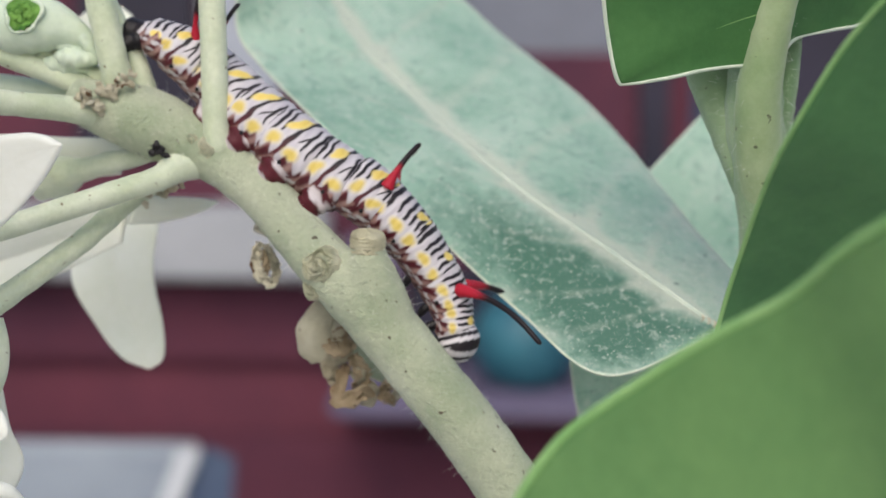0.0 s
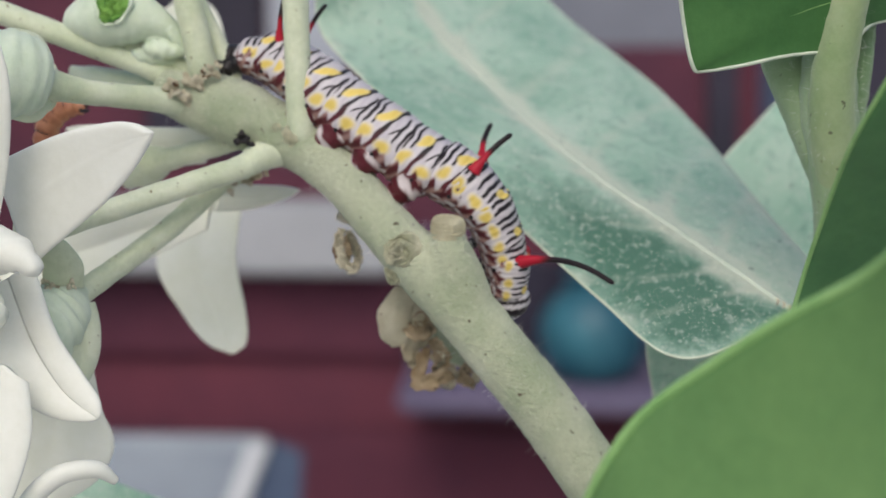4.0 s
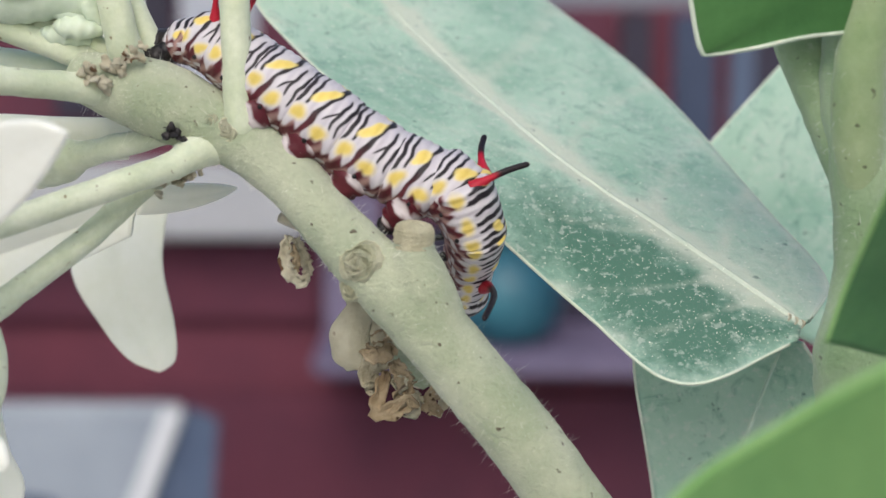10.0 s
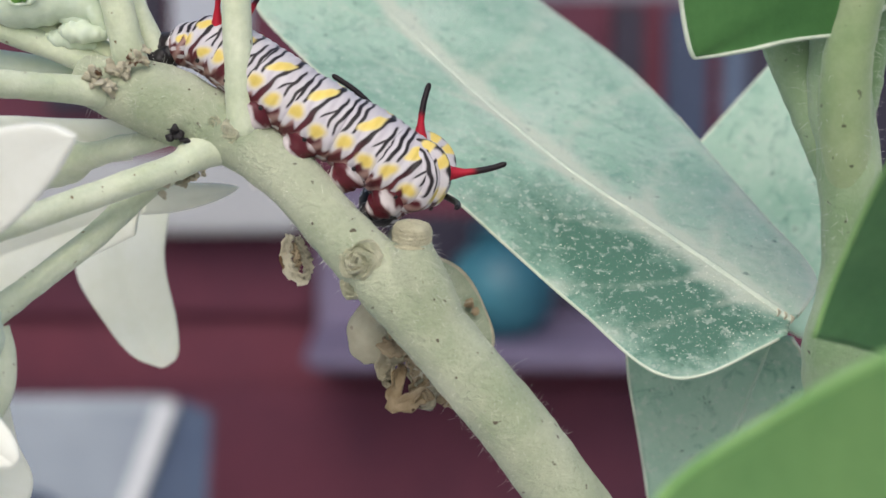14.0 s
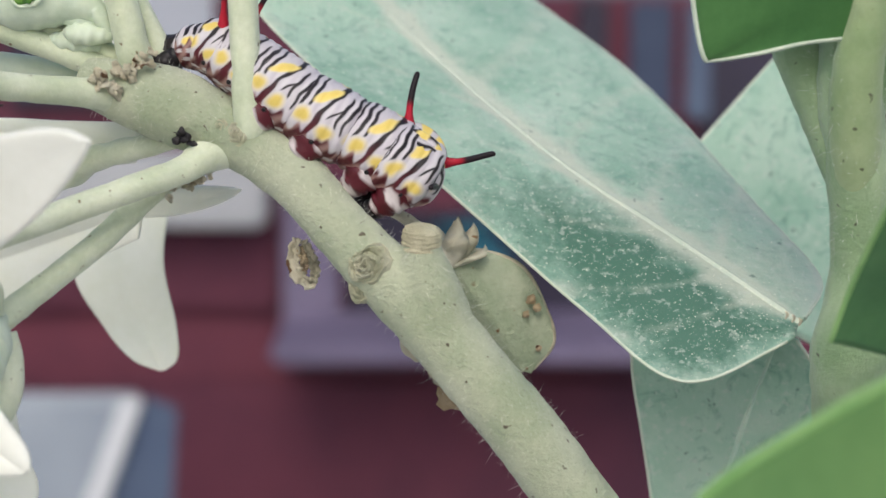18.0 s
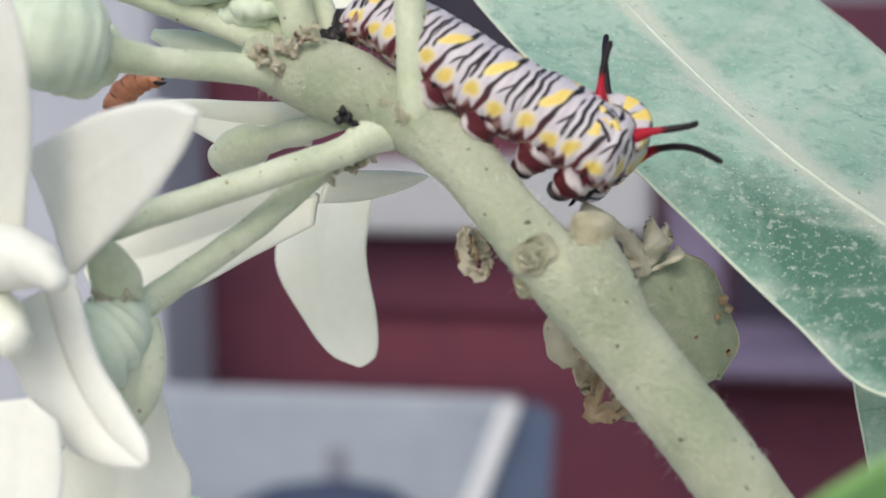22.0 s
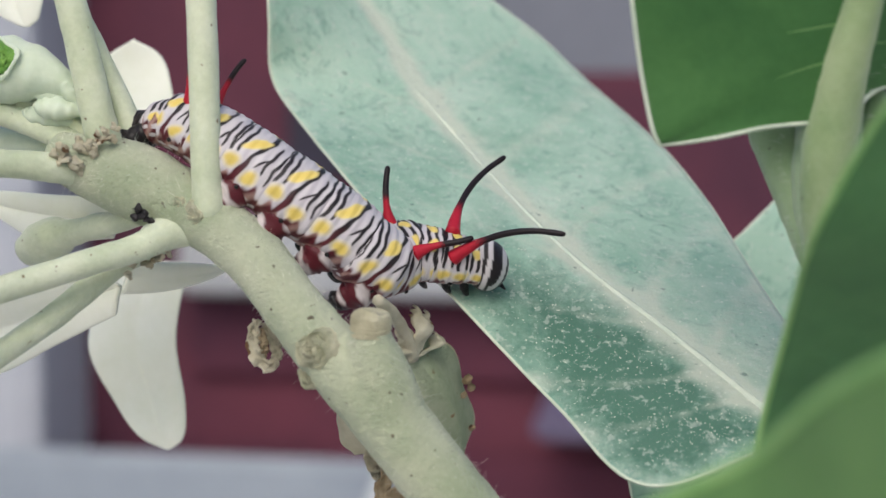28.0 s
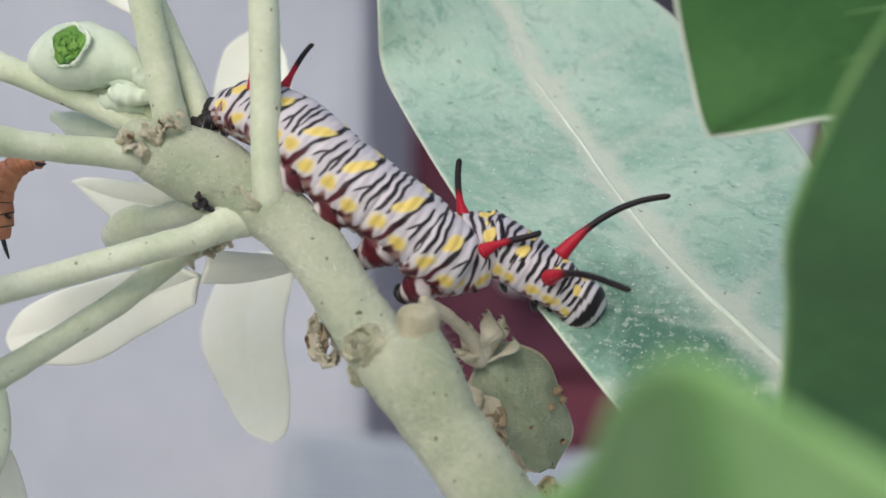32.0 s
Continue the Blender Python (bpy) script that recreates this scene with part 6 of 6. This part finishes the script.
        (30, (-1.65, 1.62), (-1.00, 1.17), (-0.61, 0.88), (-0.33, 0.60), (-0.23, 0.35, 0.57), (-0.12, 0.45, 0.64), (0.28, 0.58, 0.62), (0.53, 0.68, 0.50), (-0.13, 0.05, 0.99), (0.89, 0.22, 0.40), (0.74, -0.67, 0.01), (0.51, 0.54, 0.67), -7),
        (31, (-1.61, 1.63), (-1.00, 1.16), (-0.62, 0.90), (-0.33, 0.65), (-0.25, 0.35, 0.60), (-0.12, 0.45, 0.68), (0.38, 0.58, 0.51), (0.70, 0.68, 0.26), (-0.17, 0.21, 0.96), (0.88, 0.26, 0.39), (0.55, -0.83, 0.08), (0.94, 0.19, 0.28), -5),
        (32, (-1.61, 1.64), (-1.01, 1.17), (-0.63, 0.89), (-0.32, 0.62), (-0.21, 0.35, 0.58), (-0.05, 0.45, 0.67), (0.47, 0.58, 0.41), (0.76, 0.68, 0.17), (-0.13, 0.03, 0.99), (0.88, 0.29, 0.38), (0.80, -0.60, 0.03), (0.83, 0.22, 0.50), -10),
    ]
    # where the tips of the front filaments hook to
    hooks = ((0, 0.5, -1), (9, 0.3, -1), (10, -0.6, -0.8), (11, -1, 0), (18, -1, 0), (20, -0.6, -0.8), (21, 0.4, -1), (23, -0.2, -1), (24, 0.9, -0.4), (28.5, 1, -0.3), (32, 1, -0.4))
    knots = [0, 1, 2, 3, 5, 6, 7, 8, 9, 11, 13]
    poses = {ob: [] for ob in (*rings, head, *tails, *mids, *fronts)}
    for t, r3, r5, r6, r7, *q in rows:
        tail, late = np.interp(t, [2.5, 4.5], [1, 0]), np.interp(t, [22, 26], [0, 1])
        y3, y5, y6, y7 = np.array([-0.08, -0.20, -0.24, -0.27]) * (1 - late) + np.array([-0.03, 0.0, 0.10, 0.22]) * late
        y3, y5 = y3 + 0.12 * tail, y5 + 0.08 * tail
        known = np.array([*(stretched * tail + rest * (1 - tail)), (r3[0], y3, r3[1]), (r5[0], y5, r5[1]), (r6[0], y6, r6[1]), (r7[0], y7, r7[1]), *q[:4]])
        # cubic through the known places
        slope = np.gradient(known, np.array(knots, float), axis=0)
        mid, way = [], []
        for i in range(14):
            a = max(n for n in range(len(knots) - 1) if knots[n] <= i)
            h = knots[a + 1] - knots[a]
            f = (i - knots[a]) / h
            p0, p1, m0, m1 = known[a], known[a + 1], slope[a] * h, slope[a + 1] * h
            mid.append((2 * f ** 3 - 3 * f ** 2 + 1) * p0 + (f ** 3 - 2 * f ** 2 + f) * m0 + (3 * f ** 2 - 2 * f ** 3) * p1 + (f ** 3 - f ** 2) * m1)
            way.append((6 * f ** 2 - 6 * f) * p0 + (3 * f ** 2 - 4 * f + 1) * m0 + (6 * f - 6 * f ** 2) * p1 + (3 * f ** 2 - 2 * f) * m1)
        back = Vector((0.52, -0.20, 0.78))
        frames = []
        for i in range(14):
            x = Vector(way[i]).normalized()
            if i:
                back = old.rotation_difference(x) @ back
            back = (back - x * back.dot(x)).normalized()
            old = x
            m = Matrix.Identity(4)
            g = radians(q[8]) * min(max((i - 3) / 5, 0), 1)
            up = back * math.cos(g) + back.cross(x) * math.sin(g)
            m.col[0][:3], m.col[1][:3], m.col[2][:3] = x, up.cross(x), up
            m.translation = V(*mid[i])
            frames.append(m)
        for ob, m in zip((*rings, head), frames):
            poses[ob].append((t, m))
        hook = Vector((np.interp(t, [k[0] for k in hooks], [k[1] for k in hooks]), 0.1, np.interp(t, [k[0] for k in hooks], [k[2] for k in hooks])))
        for pair, n, spread, ways, bend, turn in ((tails, 2, 26, ((0.50, 0.30, 0.80), (0.14, -0.08, 0.98)), 0.12, Vector((1, 0, 0.1))),
                                                  (mids, 8, 40, (q[4], q[5]), 0.14, Vector((1, 0, 0.3))), (fronts, 11, 38, (q[7], q[6]), 0.34, hook)):
            inv = frames[n].to_3x3().inverted()
            r = RINGS[n][1] * 0.93
            lean = math.atan2(bend, 1 - 0.25 * bend)
            for side, ob in zip((1, -1), pair):
                a = radians(spread) * side
                root = Vector((0.18 * RINGS[n][0] if n == 8 else (0.17 if side > 0 else 0.05) if n == 2 else 0.0, math.sin(a) * r, math.cos(a) * r)) * CM
                d = (inv @ Vector(ways[0 if side > 0 else 1])).normalized()
                w = inv @ turn
                w = (w - d * w.dot(d)).normalized()
                z, x = d * math.cos(lean) - w * math.sin(lean), d * math.sin(lean) + w * math.cos(lean)
                m = Matrix.Identity(4)
                m.col[0][:3], m.col[1][:3], m.col[2][:3] = x, z.cross(x), z
                m.translation = root
                poses[ob].append((t, m))
    for ob, its in poses.items():
        # a wide turn gets steps of its own
        full = its[:1]
        for (t0, m0), (t1, m1) in zip(its, its[1:]):
            q0, q1 = m0.to_quaternion(), m1.to_quaternion()
            q1.make_compatible(q0)
            steps = 1 + int(math.degrees(q0.rotation_difference(q1).angle) / 60)
            for k in range(1, steps):
                f = k / steps
                full.append((t0 + (t1 - t0) * f, Matrix.LocRotScale(m0.translation.lerp(m1.translation, f), q0.slerp(q1, f), None)))
            full.append((t1, m1))
        walk(ob, full)
    # the pod swings out once the caterpillar draws back
    swing = ((0, -0.80, 0.15, -0.15, 0), (1, -0.62, 0.1, -0.20, 0), (1.5, -0.52, 0.1, -0.25, 0), (2.5, -0.56, 0.1, -0.25, 0), (4.5, -0.82, 0.15, -0.15, 0), (11, -0.82, 0.15, -0.15, 0), (12, -0.74, 0.15, -0.12, 0),
             (13, -0.60, 0.1, -0.12, 0), (14, -0.50, 0.1, -0.08, 0), (16.5, -0.02, 0, 0, 0), (19, 0.03, 0, 0, 0), (20, 0.15, 0, 0, 0), (21, 0.20, 0, -0.10, 0), (22, 0.03, 0, -0.08, 34), (23, -0.04, 0, -0.08, 40),
             (25, -0.12, 0, -0.05, 60), (26, -0.15, 0, -0.04, 62), (28.5, -0.12, 0.05, -0.04, 56), (31, -0.20, 0.1, -0.10, 50), (32, -0.16, 0.1, -0.10, 46))
    walk(pod, [(t, pose(x * CM, y * CM, z * CM) @ Matrix.Translation(V(0.1, 0.42, 0)) @ pose(0, 0, 0, 0, 0, turn) @ Matrix.Translation(-V(0.1, 0.42, 0))) for t, x, y, z, turn in swing])

    drift = ((0, 0), (10, 0), (13, 0.08), (14, 0.15), (16.5, 0.5), (18, 0.55), (19, 0.42), (20.5, 0.46), (22, 0.24), (25, 0.24), (26, 0.26), (28.5, 0.3), (30, 0.45), (32, 0.55))
    walk(withered, [(t, pose(x * CM, x * 0.6 * CM, 0)) for t, x in drift])


motions()
